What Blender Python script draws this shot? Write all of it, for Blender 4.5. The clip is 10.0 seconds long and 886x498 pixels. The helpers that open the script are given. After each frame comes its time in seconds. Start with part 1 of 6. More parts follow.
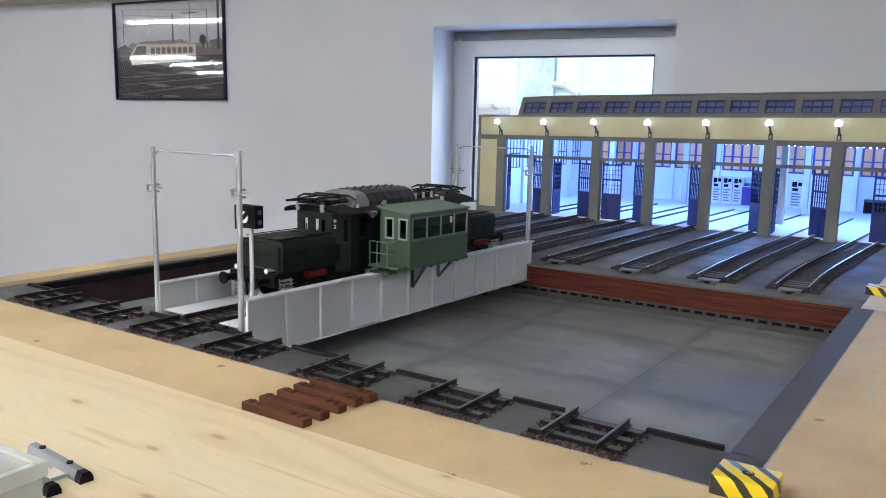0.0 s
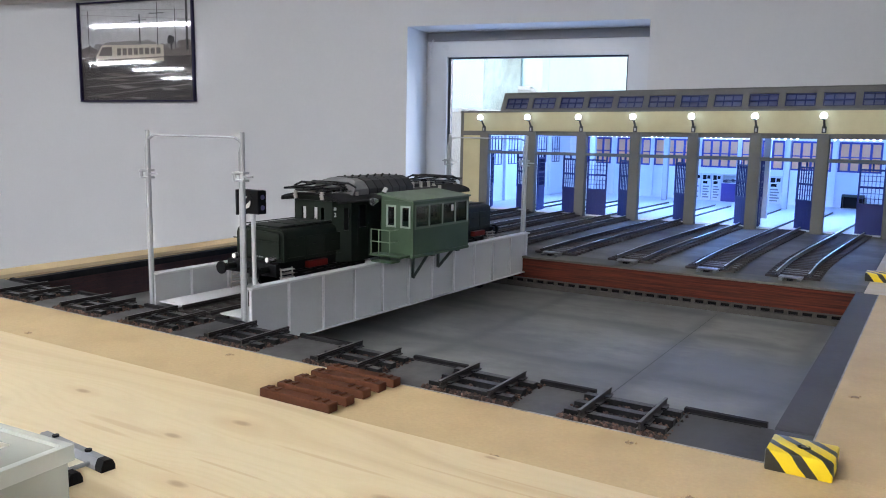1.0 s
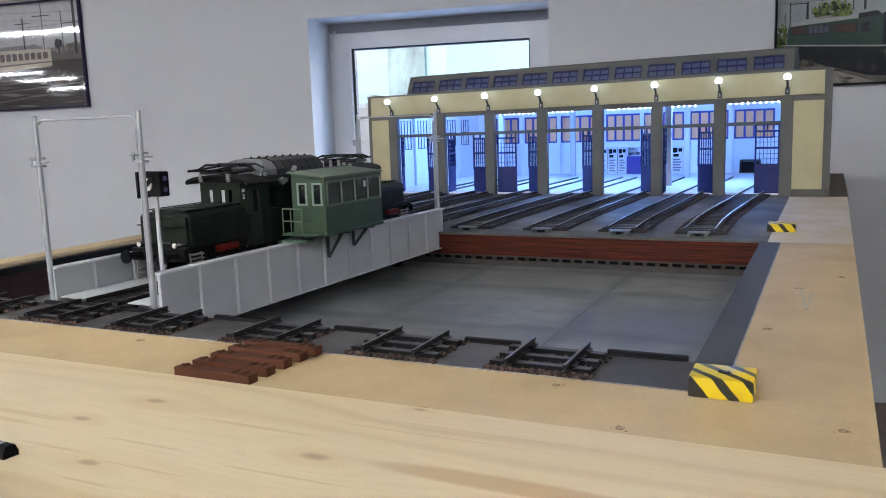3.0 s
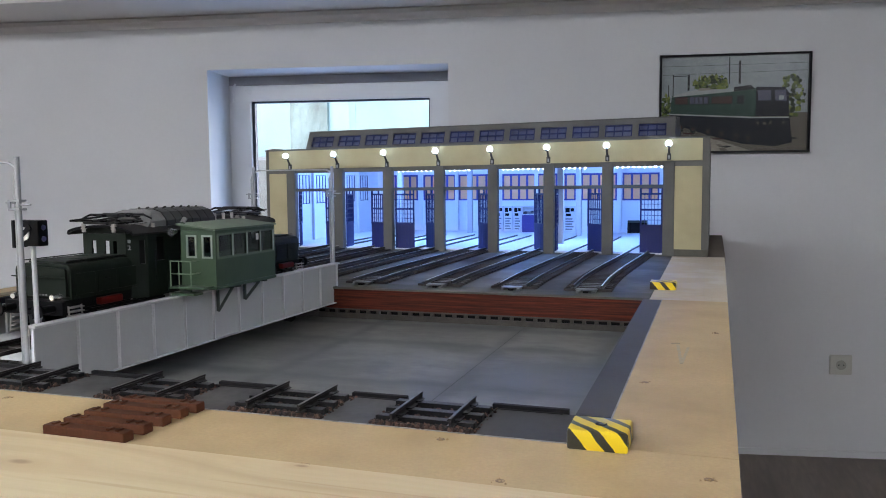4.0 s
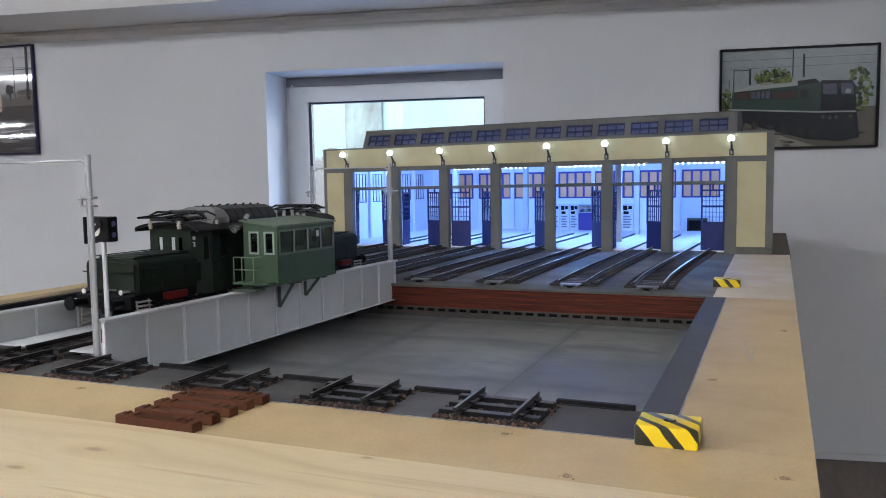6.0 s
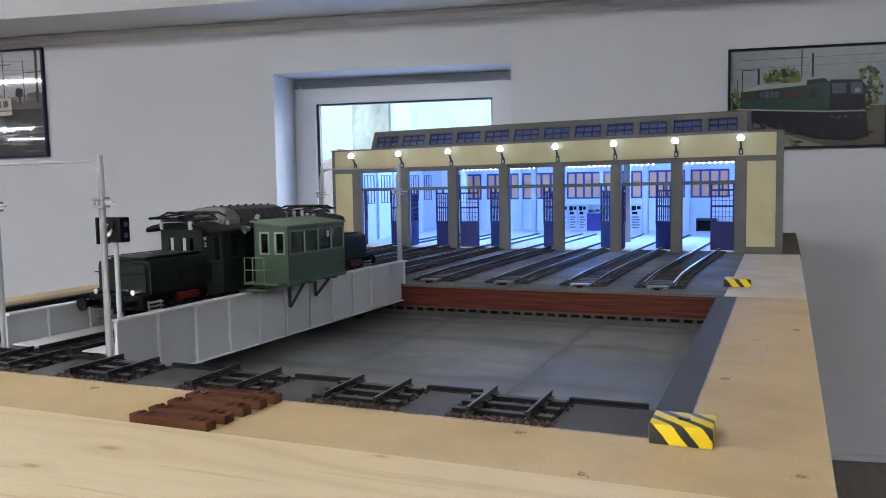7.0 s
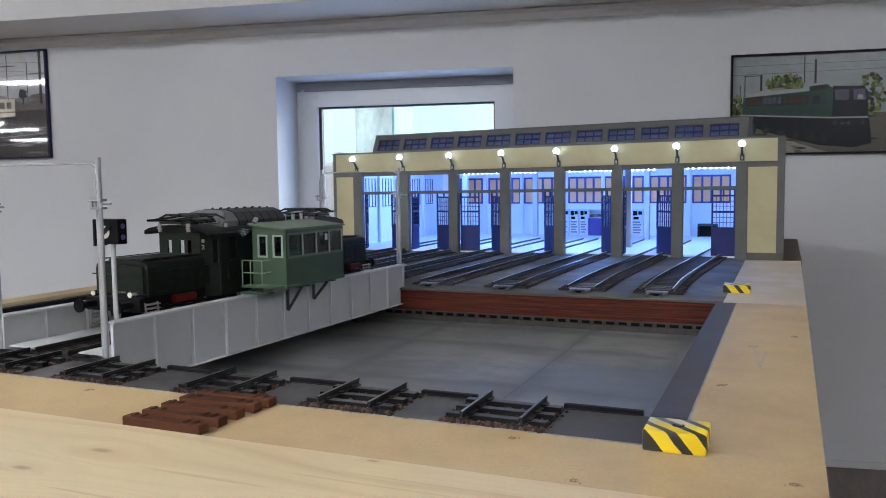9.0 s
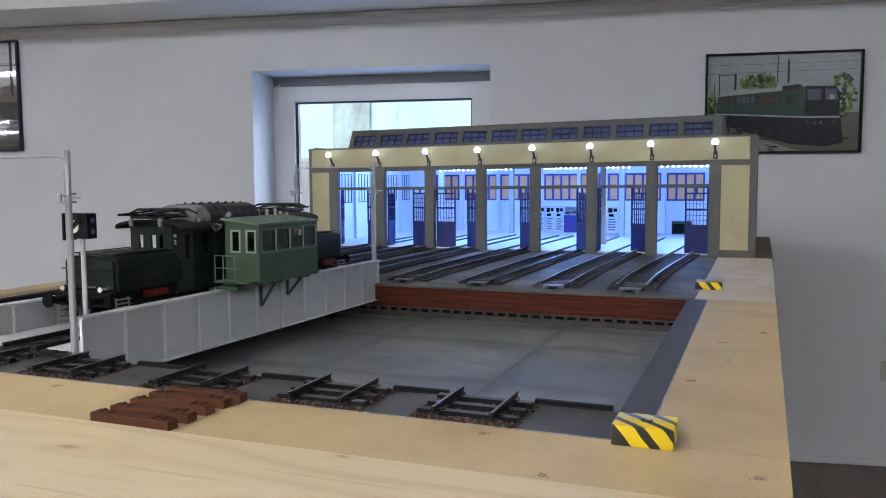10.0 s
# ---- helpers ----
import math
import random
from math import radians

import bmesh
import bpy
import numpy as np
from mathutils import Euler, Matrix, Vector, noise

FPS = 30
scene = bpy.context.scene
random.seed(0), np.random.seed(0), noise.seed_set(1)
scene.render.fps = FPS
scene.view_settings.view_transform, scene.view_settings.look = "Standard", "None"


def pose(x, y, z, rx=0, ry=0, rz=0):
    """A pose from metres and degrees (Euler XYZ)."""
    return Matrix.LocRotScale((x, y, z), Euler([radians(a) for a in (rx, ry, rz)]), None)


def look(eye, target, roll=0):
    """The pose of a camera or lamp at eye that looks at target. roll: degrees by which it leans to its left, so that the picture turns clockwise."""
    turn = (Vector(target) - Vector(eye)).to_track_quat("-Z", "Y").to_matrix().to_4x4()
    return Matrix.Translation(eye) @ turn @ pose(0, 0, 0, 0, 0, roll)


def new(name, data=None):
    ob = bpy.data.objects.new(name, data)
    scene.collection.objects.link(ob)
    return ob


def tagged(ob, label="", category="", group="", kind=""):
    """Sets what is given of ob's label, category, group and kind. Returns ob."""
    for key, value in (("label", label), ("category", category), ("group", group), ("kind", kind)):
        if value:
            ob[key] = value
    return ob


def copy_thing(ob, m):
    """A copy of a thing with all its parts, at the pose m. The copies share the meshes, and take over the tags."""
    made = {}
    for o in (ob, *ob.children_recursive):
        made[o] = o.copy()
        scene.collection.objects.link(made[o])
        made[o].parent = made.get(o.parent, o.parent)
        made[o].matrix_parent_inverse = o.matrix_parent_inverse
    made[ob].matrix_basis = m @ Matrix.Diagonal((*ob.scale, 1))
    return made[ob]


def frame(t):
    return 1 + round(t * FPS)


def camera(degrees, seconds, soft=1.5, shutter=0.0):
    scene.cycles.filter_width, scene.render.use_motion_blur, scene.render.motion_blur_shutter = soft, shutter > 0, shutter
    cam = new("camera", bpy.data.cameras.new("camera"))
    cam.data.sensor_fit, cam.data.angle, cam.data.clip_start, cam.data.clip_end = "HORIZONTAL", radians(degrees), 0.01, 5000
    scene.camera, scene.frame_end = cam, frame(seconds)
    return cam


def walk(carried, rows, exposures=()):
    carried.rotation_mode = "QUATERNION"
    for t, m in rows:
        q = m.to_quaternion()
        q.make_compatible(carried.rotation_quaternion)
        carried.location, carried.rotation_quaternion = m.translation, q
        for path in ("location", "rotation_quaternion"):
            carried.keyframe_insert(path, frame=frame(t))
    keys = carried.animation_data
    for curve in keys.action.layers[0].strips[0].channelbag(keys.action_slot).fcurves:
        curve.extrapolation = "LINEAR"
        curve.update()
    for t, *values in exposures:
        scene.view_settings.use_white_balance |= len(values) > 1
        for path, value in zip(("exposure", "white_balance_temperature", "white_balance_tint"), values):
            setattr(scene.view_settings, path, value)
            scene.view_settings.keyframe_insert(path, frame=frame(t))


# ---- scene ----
# ---------------------------------------------------------------- camera
cam = camera(57.5, 10.0, soft=1.0)
ROWS = [
    (0.0, 0.0073, 0.0945, 1.1384, 34.06, -8.78, 1.26),
    (0.5, -0.0166, 0.0981, 1.1298, 32.70, -8.27, 1.54),
    (1.0, -0.0466, 0.0872, 1.1099, 31.60, -8.29, 1.08),
    (1.5, -0.0618, 0.0806, 1.0884, 31.09, -8.99, 1.32),
    (2.0, -0.0615, 0.0841, 1.0836, 30.20, -9.45, 0.00),
    (2.5, -0.0576, 0.0900, 1.0820, 28.84, -9.51, -0.62),
    (3.0, -0.0495, 0.0935, 1.0785, 25.64, -8.60, -1.97),
    (3.2, -0.0455, 0.0945, 1.0793, 23.34, -7.39, -1.50),
    (4.3, -0.0374, 0.0894, 1.0784, 18.22, -4.72, -0.43),
    (4.5, -0.0400, 0.0893, 1.0787, 18.83, -4.89, -0.56),
    (5.0, -0.0433, 0.0907, 1.0761, 21.16, -5.26, -0.81),
    (5.5, -0.0441, 0.0910, 1.0748, 21.95, -4.95, -0.77),
    (7.0, -0.0492, 0.0890, 1.0718, 22.80, -4.67, -1.03),
    (7.5, -0.0500, 0.0884, 1.0746, 23.00, -4.67, -0.94),
    (8.0, -0.0479, 0.0886, 1.0761, 23.26, -4.56, -0.91),
    (8.5, -0.0460, 0.0904, 1.0740, 23.42, -4.43, -1.17),
    (9.0, -0.0447, 0.0926, 1.0719, 22.98, -4.40, -0.66),
    (9.5, -0.0438, 0.0927, 1.0716, 21.96, -4.55, -0.19),
    (10.0, -0.0405, 0.0936, 1.0715, 21.38, -4.67, -0.29),
]
walk(cam, [(t, pose(x, y, z, 90 + pitch, 0, yaw) @ pose(0, 0, 0, 0, 0, roll)) for t, x, y, z, yaw, pitch, roll in ROWS],
     [(0.0, 1.91), (0.5, 1.88), (1.0, 1.81), (2.0, 1.73), (3.0, 1.66), (4.5, 1.57), (7.0, 1.60), (10.0, 1.57)])

# ---------------------------------------------------------------- world and light
world = bpy.data.worlds.new("sky")
scene.world = world
world.use_nodes = True
wn = world.node_tree.nodes
sky = wn.new("ShaderNodeTexSky")
sky.sky_type, sky.sun_disc = "NISHITA", False
sky.sun_elevation, sky.sun_rotation, sky.air_density, sky.dust_density = radians(38), radians(200), 1.2, 2.0
world.node_tree.links.new(sky.outputs["Color"], wn["Background"].inputs["Color"])
wn["Background"].inputs["Strength"].default_value = 0.15


def lamp(name, kind, m, power, color, size=(0.1, 0.1), radius=0.01):
    data = bpy.data.lights.new(name, kind)
    data.energy, data.color = power, color
    if kind == "AREA":
        data.shape, data.size, data.size_y = "RECTANGLE", size[0], size[1]
    elif kind == "SUN":
        data.angle = radians(size[0])
    else:
        data.shadow_soft_size = radius
    ob = new(name, data)
    ob.matrix_world = m
    return ob


lamp("sun", "SUN", look((0, 0, 20), (-6, -17, 0)), 0.8, (1.0, 0.96, 0.9), (10, 10))

# ---------------------------------------------------------------- mesh helpers


def box(bm, a, b, bevel=0.0):
    """A box from corner a to corner b."""
    c, s = (Vector(a) + Vector(b)) / 2, [abs(q - p) for p, q in zip(a, b)]
    made = bmesh.ops.create_cube(bm, size=1, matrix=Matrix.Translation(c) @ Matrix.Diagonal((*s, 1)))
    if bevel:
        edges = list({e for v in made["verts"] for e in v.link_edges})
        bmesh.ops.bevel(bm, geom=edges, offset=bevel, segments=2, affect="EDGES", profile=0.5)
    return bm


def rod(bm, a, b, r, n=8, r2=None):
    """A round bar from a to b."""
    a, b = Vector(a), Vector(b)
    d = b - a
    m = Matrix.Translation((a + b) / 2) @ d.to_track_quat("Z", "Y").to_matrix().to_4x4()
    bmesh.ops.create_cone(bm, cap_ends=True, segments=n, radius1=r, radius2=r if r2 is None else r2, depth=d.length, matrix=m)
    return bm


def ball(bm, c, r, n=10, squash=(1, 1, 1)):
    bmesh.ops.create_uvsphere(bm, u_segments=n, v_segments=max(6, n // 2 + 2), radius=r, matrix=Matrix.Translation(c) @ Matrix.Diagonal((*squash, 1)))
    return bm


def extrude(bm, outline, a, b, axis="y"):
    """A closed outline swept straight along an axis from a to b. The outline gives the two other coordinates."""
    def at(p, d):
        return {"x": (d, p[0], p[1]), "y": (p[0], d, p[1]), "z": (p[0], p[1], d)}[axis]
    one = [bm.verts.new(at(p, a)) for p in outline]
    two = [bm.verts.new(at(p, b)) for p in outline]
    n = len(outline)
    faces = [bm.faces.new(one), bm.faces.new(two)]
    faces += [bm.faces.new((one[i], one[(i + 1) % n], two[(i + 1) % n], two[i])) for i in range(n)]
    bmesh.ops.recalc_face_normals(bm, faces=faces)
    return bm


def holed(bm, origin, u, v, w, h, thick, holes):
    """A slab w by h, thick along u x v, with rectangular holes (u0, v0, u1, v1) through it."""
    o, u, v = Vector(origin), Vector(u), Vector(v)
    nrm = u.cross(v) * thick
    us = sorted({0.0, w, *[q for r in holes for q in (r[0], r[2])]})
    vs = sorted({0.0, h, *[q for r in holes for q in (r[1], r[3])]})

    def full(i, j):
        if not (0 <= i < len(us) - 1 and 0 <= j < len(vs) - 1):
            return False
        cu, cv = (us[i] + us[i + 1]) / 2, (vs[j] + vs[j + 1]) / 2
        return not any(r[0] < cu < r[2] and r[1] < cv < r[3] for r in holes)

    memo = {}

    def vert(i, j, k):
        if (i, j, k) not in memo:
            memo[i, j, k] = bm.verts.new(o + u * us[i] + v * vs[j] + nrm * k)
        return memo[i, j, k]

    made = []
    for i in range(len(us) - 1):
        for j in range(len(vs) - 1):
            if not full(i, j):
                continue
            made.append(bm.faces.new([vert(i, j, 1), vert(i + 1, j, 1), vert(i + 1, j + 1, 1), vert(i, j + 1, 1)]))
            made.append(bm.faces.new([vert(i, j, 0), vert(i, j + 1, 0), vert(i + 1, j + 1, 0), vert(i + 1, j, 0)]))
            for di, dj, p, q in ((-1, 0, (i, j), (i, j + 1)), (1, 0, (i + 1, j + 1), (i + 1, j)), (0, -1, (i + 1, j), (i, j)), (0, 1, (i, j + 1), (i + 1, j + 1))):
                if not full(i + di, j + dj):
                    made.append(bm.faces.new([vert(*p, 0), vert(*p, 1), vert(*q, 1), vert(*q, 0)]))
    bmesh.ops.recalc_face_normals(bm, faces=made)
    return bm


GRAIN = ((0, 0, 1), (0.9, 0, 0.3), (0.25, 0.85, 0.35), (-0.75, 0.5, 0.25), (-0.7, -0.55, 0.3), (0.3, -0.85, 0.28), (0, 0, -0.8))


def gravel(bm, x0, x1, y0, y1, z, count, seed, size=0.0016):
    """Loose angular grains strewn over a rectangle."""
    g = random.Random(seed)
    for _ in range(count):
        r = size * (0.6 + 0.8 * g.random())
        m = Matrix.Translation((x0 + (x1 - x0) * g.random(), y0 + (y1 - y0) * g.random(), z + r * 0.2)) @ Euler((g.random() * 6, g.random() * 6, g.random() * 6)).to_matrix().to_4x4()
        v = [bm.verts.new(m @ (Vector(p) * r * (0.75 + 0.5 * g.random()))) for p in GRAIN]
        for i in range(1, 6):
            j = i % 5 + 1
            bm.faces.new((v[0], v[i], v[j]))
            bm.faces.new((v[6], v[j], v[i]))
    return bm


def mesh_of(name, bm, material, smooth=False):
    data = bpy.data.meshes.new(name)
    bm.to_mesh(data)
    bm.free()
    for m in material if isinstance(material, (list, tuple)) else [material]:
        data.materials.append(m)
    if smooth:
        for p in data.polygons:
            p.use_smooth = True
        data.set_sharp_from_angle(angle=radians(35))
    return data


def part(name, bm, material, parent, label="", smooth=False, m=None):
    """One mesh object under a thing or a part."""
    ob = new(name, mesh_of(name, bm, material, smooth))
    ob.parent = parent
    if m is not None:
        ob.matrix_basis = m
    return tagged(ob, label)


def piece(name, data, parent, m):
    """A further object on a mesh that is already there."""
    ob = new(name, data)
    ob.parent = parent
    ob.matrix_basis = m
    return ob


def solid(name, bm, material, label, category="", kind="", group="", smooth=False, m=None):
    """A top-level thing of one mesh."""
    ob = new(name, mesh_of(name, bm, material, smooth))
    if m is not None:
        ob.matrix_basis = m
    return tagged(ob, label, category, group, kind)


def thing(name, m, label, category, group="", kind=""):
    """A top-level thing made of parts."""
    ob = new(name)
    ob.empty_display_size = 0.02
    ob.matrix_basis = m
    return tagged(ob, label, category, group, kind)


def B():
    return bmesh.new()


# ---------------------------------------------------------------- materials


def nodes_of(name):
    m = bpy.data.materials.new(name)
    m.use_nodes = True
    return m, m.node_tree.nodes, m.node_tree.links, m.node_tree.nodes["Principled BSDF"]


def paint(name, color, rough=0.6, metal=0.0, grain=300.0, vary=0.12, patch=12.0, stain=None, stain_amount=0.0, bump=0.0, bump_scale=None, stretch=(1, 1, 1), spec=0.4):
    """A surface with fine grain and broad stains over one base colour."""
    m, n, l, p = nodes_of(name)
    tex = n.new("ShaderNodeTexCoord")
    mp = n.new("ShaderNodeMapping")
    mp.inputs["Scale"].default_value = stretch
    l.new(tex.outputs["Object"], mp.inputs["Vector"])
    fine, broad = n.new("ShaderNodeTexNoise"), n.new("ShaderNodeTexNoise")
    fine.inputs["Scale"].default_value, fine.inputs["Detail"].default_value = grain, 4
    broad.inputs["Scale"].default_value, broad.inputs["Detail"].default_value, broad.inputs["Roughness"].default_value = patch, 5, 0.6
    l.new(mp.outputs[0], fine.inputs["Vector"])
    l.new(mp.outputs[0], broad.inputs["Vector"])
    dark = [c * (1 - vary) for c in color]
    light = [min(1.0, c * (1 + vary)) for c in color]
    mix = n.new("ShaderNodeMix")
    mix.data_type = "RGBA"
    mix.inputs["A"].default_value, mix.inputs["B"].default_value = (*dark, 1), (*light, 1)
    l.new(fine.outputs["Fac"], mix.inputs["Factor"])
    out = mix.outputs["Result"]
    ramp = n.new("ShaderNodeMapRange")
    ramp.inputs["From Min"].default_value, ramp.inputs["From Max"].default_value = 0.42, 0.72
    ramp.inputs["To Max"].default_value = stain_amount if stain else 0.25
    l.new(broad.outputs["Fac"], ramp.inputs["Value"])
    two = n.new("ShaderNodeMix")
    two.data_type = "RGBA"
    two.inputs["B"].default_value = (*(stain or dark), 1)
    l.new(out, two.inputs["A"])
    l.new(ramp.outputs["Result"], two.inputs["Factor"])
    l.new(two.outputs["Result"], p.inputs["Base Color"])
    rr = n.new("ShaderNodeMapRange")
    rr.inputs["To Min"].default_value, rr.inputs["To Max"].default_value = max(0.05, rough - 0.08), min(1.0, rough + 0.08)
    l.new(broad.outputs["Fac"], rr.inputs["Value"])
    l.new(rr.outputs["Result"], p.inputs["Roughness"])
    p.inputs["Metallic"].default_value = metal
    p.inputs["Specular IOR Level"].default_value = spec
    if bump:
        bn, b = n.new("ShaderNodeTexNoise"), n.new("ShaderNodeBump")
        bn.inputs["Scale"].default_value, bn.inputs["Detail"].default_value = bump_scale or grain, 5
        l.new(mp.outputs[0], bn.inputs["Vector"])
        b.inputs["Strength"].default_value, b.inputs["Distance"].default_value = bump, 0.002
        l.new(bn.outputs["Fac"], b.inputs["Height"])
        l.new(b.outputs["Normal"], p.inputs["Normal"])
    return m


def glow(name, color, strength):
    m, n, l, p = nodes_of(name)
    p.inputs["Base Color"].default_value = (0.8, 0.8, 0.8, 1)
    p.inputs["Emission Color"].default_value, p.inputs["Emission Strength"].default_value = (*color, 1), strength
    return m


def glass(name, color=(1, 1, 1), rough=0.02, alpha=0.12):
    """A thin pane: mostly clear, with a gloss."""
    m, n, l, p = nodes_of(name)
    clear, gloss, mix = n.new("ShaderNodeBsdfTransparent"), n.new("ShaderNodeBsdfGlossy"), n.new("ShaderNodeMixShader")
    clear.inputs["Color"].default_value = (*color, 1)
    gloss.inputs["Roughness"].default_value = rough
    face, power, add = n.new("ShaderNodeLayerWeight"), n.new("ShaderNodeMath"), n.new("ShaderNodeMath")
    face.inputs["Blend"].default_value = 0.5
    power.operation, power.inputs[1].default_value = "POWER", 4.0
    add.operation, add.inputs[1].default_value, add.inputs[2].default_value = "MULTIPLY_ADD", 0.85, 0.035 + alpha * 0.1
    l.new(face.outputs["Facing"], power.inputs[0])
    l.new(power.outputs[0], add.inputs[0])
    l.new(add.outputs[0], mix.inputs["Fac"])
    l.new(clear.outputs[0], mix.inputs[1])
    l.new(gloss.outputs[0], mix.inputs[2])
    l.new(mix.outputs[0], n["Material Output"].inputs["Surface"])
    return m


def maths(n, l, op, a, b=None, c=None):
    """A math node; numbers or sockets as inputs."""
    q = n.new("ShaderNodeMath")
    q.operation = op
    for i, v in enumerate((a, b, c)):
        if v is None:
            continue
        if isinstance(v, (int, float)):
            q.inputs[i].default_value = v
        else:
            l.new(v, q.inputs[i])
    return q.outputs[0]


def blend(n, l, fac, a, b, how="MIX"):
    q = n.new("ShaderNodeMix")
    q.data_type, q.blend_type = "RGBA", how
    for key, v in (("Factor", fac), ("A", a), ("B", b)):
        if isinstance(v, (int, float)):
            q.inputs[key].default_value = v
        elif isinstance(v, tuple):
            q.inputs[key].default_value = (*v, 1)
        else:
            l.new(v, q.inputs[key])
    return q.outputs["Result"]


def fuzz(n, l, tex, scale, stretch=(1, 1, 1), detail=4, rough=0.55):
    mp, q = n.new("ShaderNodeMapping"), n.new("ShaderNodeTexNoise")
    mp.inputs["Scale"].default_value = stretch
    q.inputs["Scale"].default_value, q.inputs["Detail"].default_value, q.inputs["Roughness"].default_value = scale, detail, rough
    l.new(tex.outputs["Object"], mp.inputs["Vector"])
    l.new(mp.outputs[0], q.inputs["Vector"])
    return q.outputs["Fac"]


KNOTS = ((-0.6055, 0.4603, 1.0), (-0.4525, 0.4798, 1.1), (-0.4733, 0.437, 0.95), (-0.411, 0.388, 1.0), (-0.2974, 0.4397, 1.3), (-0.643, 0.410, 0.9), (-0.434, 0.341, 0.9), (-0.277, 0.5255, 0.6), (-0.9, 0.42, 0.8), (-0.1, 0.33, 0.6))
STREAKS = ((-0.190, 0.4425, 0.078, 0.0090), (-0.377, 0.392, 0.032, 0.0012), (-0.448, 0.397, 0.030, 0.0014), (-0.392, 0.3685, 0.022, 0.0014), (-0.403, 0.4195, 0.033, 0.0014), (-0.515, 0.432, 0.040, 0.0035), (-0.525, 0.420, 0.030, 0.0028), (-0.357, 0.465, 0.050, 0.0020), (-0.26, 0.489, 0.060, 0.0012), (-0.30, 0.4115, 0.040, 0.0014), (-0.22, 0.502, 0.070, 0.0010))


def pine_boards(name):
    """Light knotty pine with the grain along x, bending round the knots."""
    m, n, l, p = nodes_of(name)
    tex, sep = n.new("ShaderNodeTexCoord"), n.new("ShaderNodeSeparateXYZ")
    l.new(tex.outputs["Object"], sep.inputs[0])
    x, y = sep.outputs["X"], sep.outputs["Y"]
    near, bend = None, None
    for kx, ky, size in KNOTS:
        dx = maths(n, l, "MULTIPLY", maths(n, l, "SUBTRACT", x, kx), 0.42)
        dy = maths(n, l, "SUBTRACT", y, ky)
        d2 = maths(n, l, "ADD", maths(n, l, "MULTIPLY", dx, dx), maths(n, l, "MULTIPLY", dy, dy))
        d = maths(n, l, "DIVIDE", maths(n, l, "SQRT", d2), size)
        near = d if near is None else maths(n, l, "MINIMUM", near, d)
        push = maths(n, l, "DIVIDE", dy, maths(n, l, "ADD", maths(n, l, "MULTIPLY", d2, 1900.0), 0.6))
        bend = push if bend is None else maths(n, l, "ADD", bend, push)
    slow = fuzz(n, l, tex, 2.6, (0.5, 2.2, 1), 3)
    warped = maths(n, l, "ADD", maths(n, l, "SUBTRACT", y, bend), maths(n, l, "MULTIPLY", slow, 0.055))
    ring = maths(n, l, "MULTIPLY_ADD", maths(n, l, "SINE", maths(n, l, "MULTIPLY", warped, 235.0)), 0.5, 0.5)
    ring = maths(n, l, "POWER", ring, 3.0)
    wide = maths(n, l, "MULTIPLY_ADD", maths(n, l, "SINE", maths(n, l, "MULTIPLY", warped, 52.0)), 0.5, 0.5)
    hair = maths(n, l, "MULTIPLY_ADD", maths(n, l, "SINE", maths(n, l, "MULTIPLY", maths(n, l, "ADD", warped, maths(n, l, "MULTIPLY", fuzz(n, l, tex, 24.0, (0.10, 1, 1), 4), 0.03)), 1000.0)), 0.5, 0.5)
    patch = fuzz(n, l, tex, 7.0, (0.35, 1.6, 1), 4)
    fibre = fuzz(n, l, tex, 480.0, (0.03, 1, 1), 3)
    strength = maths(n, l, "MULTIPLY", maths(n, l, "MULTIPLY", ring, wide), maths(n, l, "MULTIPLY", patch, 1.1))
    col = blend(n, l, strength, (0.665, 0.555, 0.345), (0.47, 0.325, 0.165))
    col = blend(n, l, maths(n, l, "MULTIPLY", wide, 0.36), col, (0.56, 0.415, 0.225))
    col = blend(n, l, maths(n, l, "MULTIPLY", fibre, 0.4), col, (0.55, 0.42, 0.24))
    col = blend(n, l, maths(n, l, "MULTIPLY", maths(n, l, "POWER", hair, 2.0), maths(n, l, "MULTIPLY", fuzz(n, l, tex, 9.0, (0.2, 2.5, 1), 4), 0.24)), col, (0.49, 0.355, 0.19))
    for sx, sy, sl, sw in STREAKS:
        du = maths(n, l, "DIVIDE", maths(n, l, "SUBTRACT", x, sx), sl)
        dv = maths(n, l, "DIVIDE", maths(n, l, "ADD", maths(n, l, "SUBTRACT", y, sy), maths(n, l, "MULTIPLY_ADD", slow, 0.016, -0.008)), sw)
        d2 = maths(n, l, "ADD", maths(n, l, "MULTIPLY", du, du), maths(n, l, "MULTIPLY", dv, dv))
        col = blend(n, l, maths(n, l, "MULTIPLY", maths(n, l, "POWER", 0.3, maths(n, l, "POWER", d2, 3.5)), 0.85 if sw > 0.008 else 0.4), col, (0.455, 0.30, 0.148))
    halo = n.new("ShaderNodeMapRange")
    halo.inputs["From Min"].default_value, halo.inputs["From Max"].default_value, halo.inputs["To Max"].default_value = 0.011, 0.003, 0.38
    l.new(near, halo.inputs["Value"])
    col = blend(n, l, halo.outputs["Result"], col, (0.50, 0.335, 0.17))
    core = n.new("ShaderNodeMapRange")
    core.inputs["From Min"].default_value, core.inputs["From Max"].default_value, core.inputs["To Max"].default_value = 0.0040, 0.0015, 0.6
    l.new(near, core.inputs["Value"])
    col = blend(n, l, core.outputs["Result"], col, (0.26, 0.155, 0.075))
    l.new(col, p.inputs["Base Color"])
    p.inputs["Roughness"].default_value = 0.5
    b = n.new("ShaderNodeBump")
    b.inputs["Strength"].default_value, b.inputs["Distance"].default_value = 0.12, 0.001
    l.new(fibre, b.inputs["Height"])
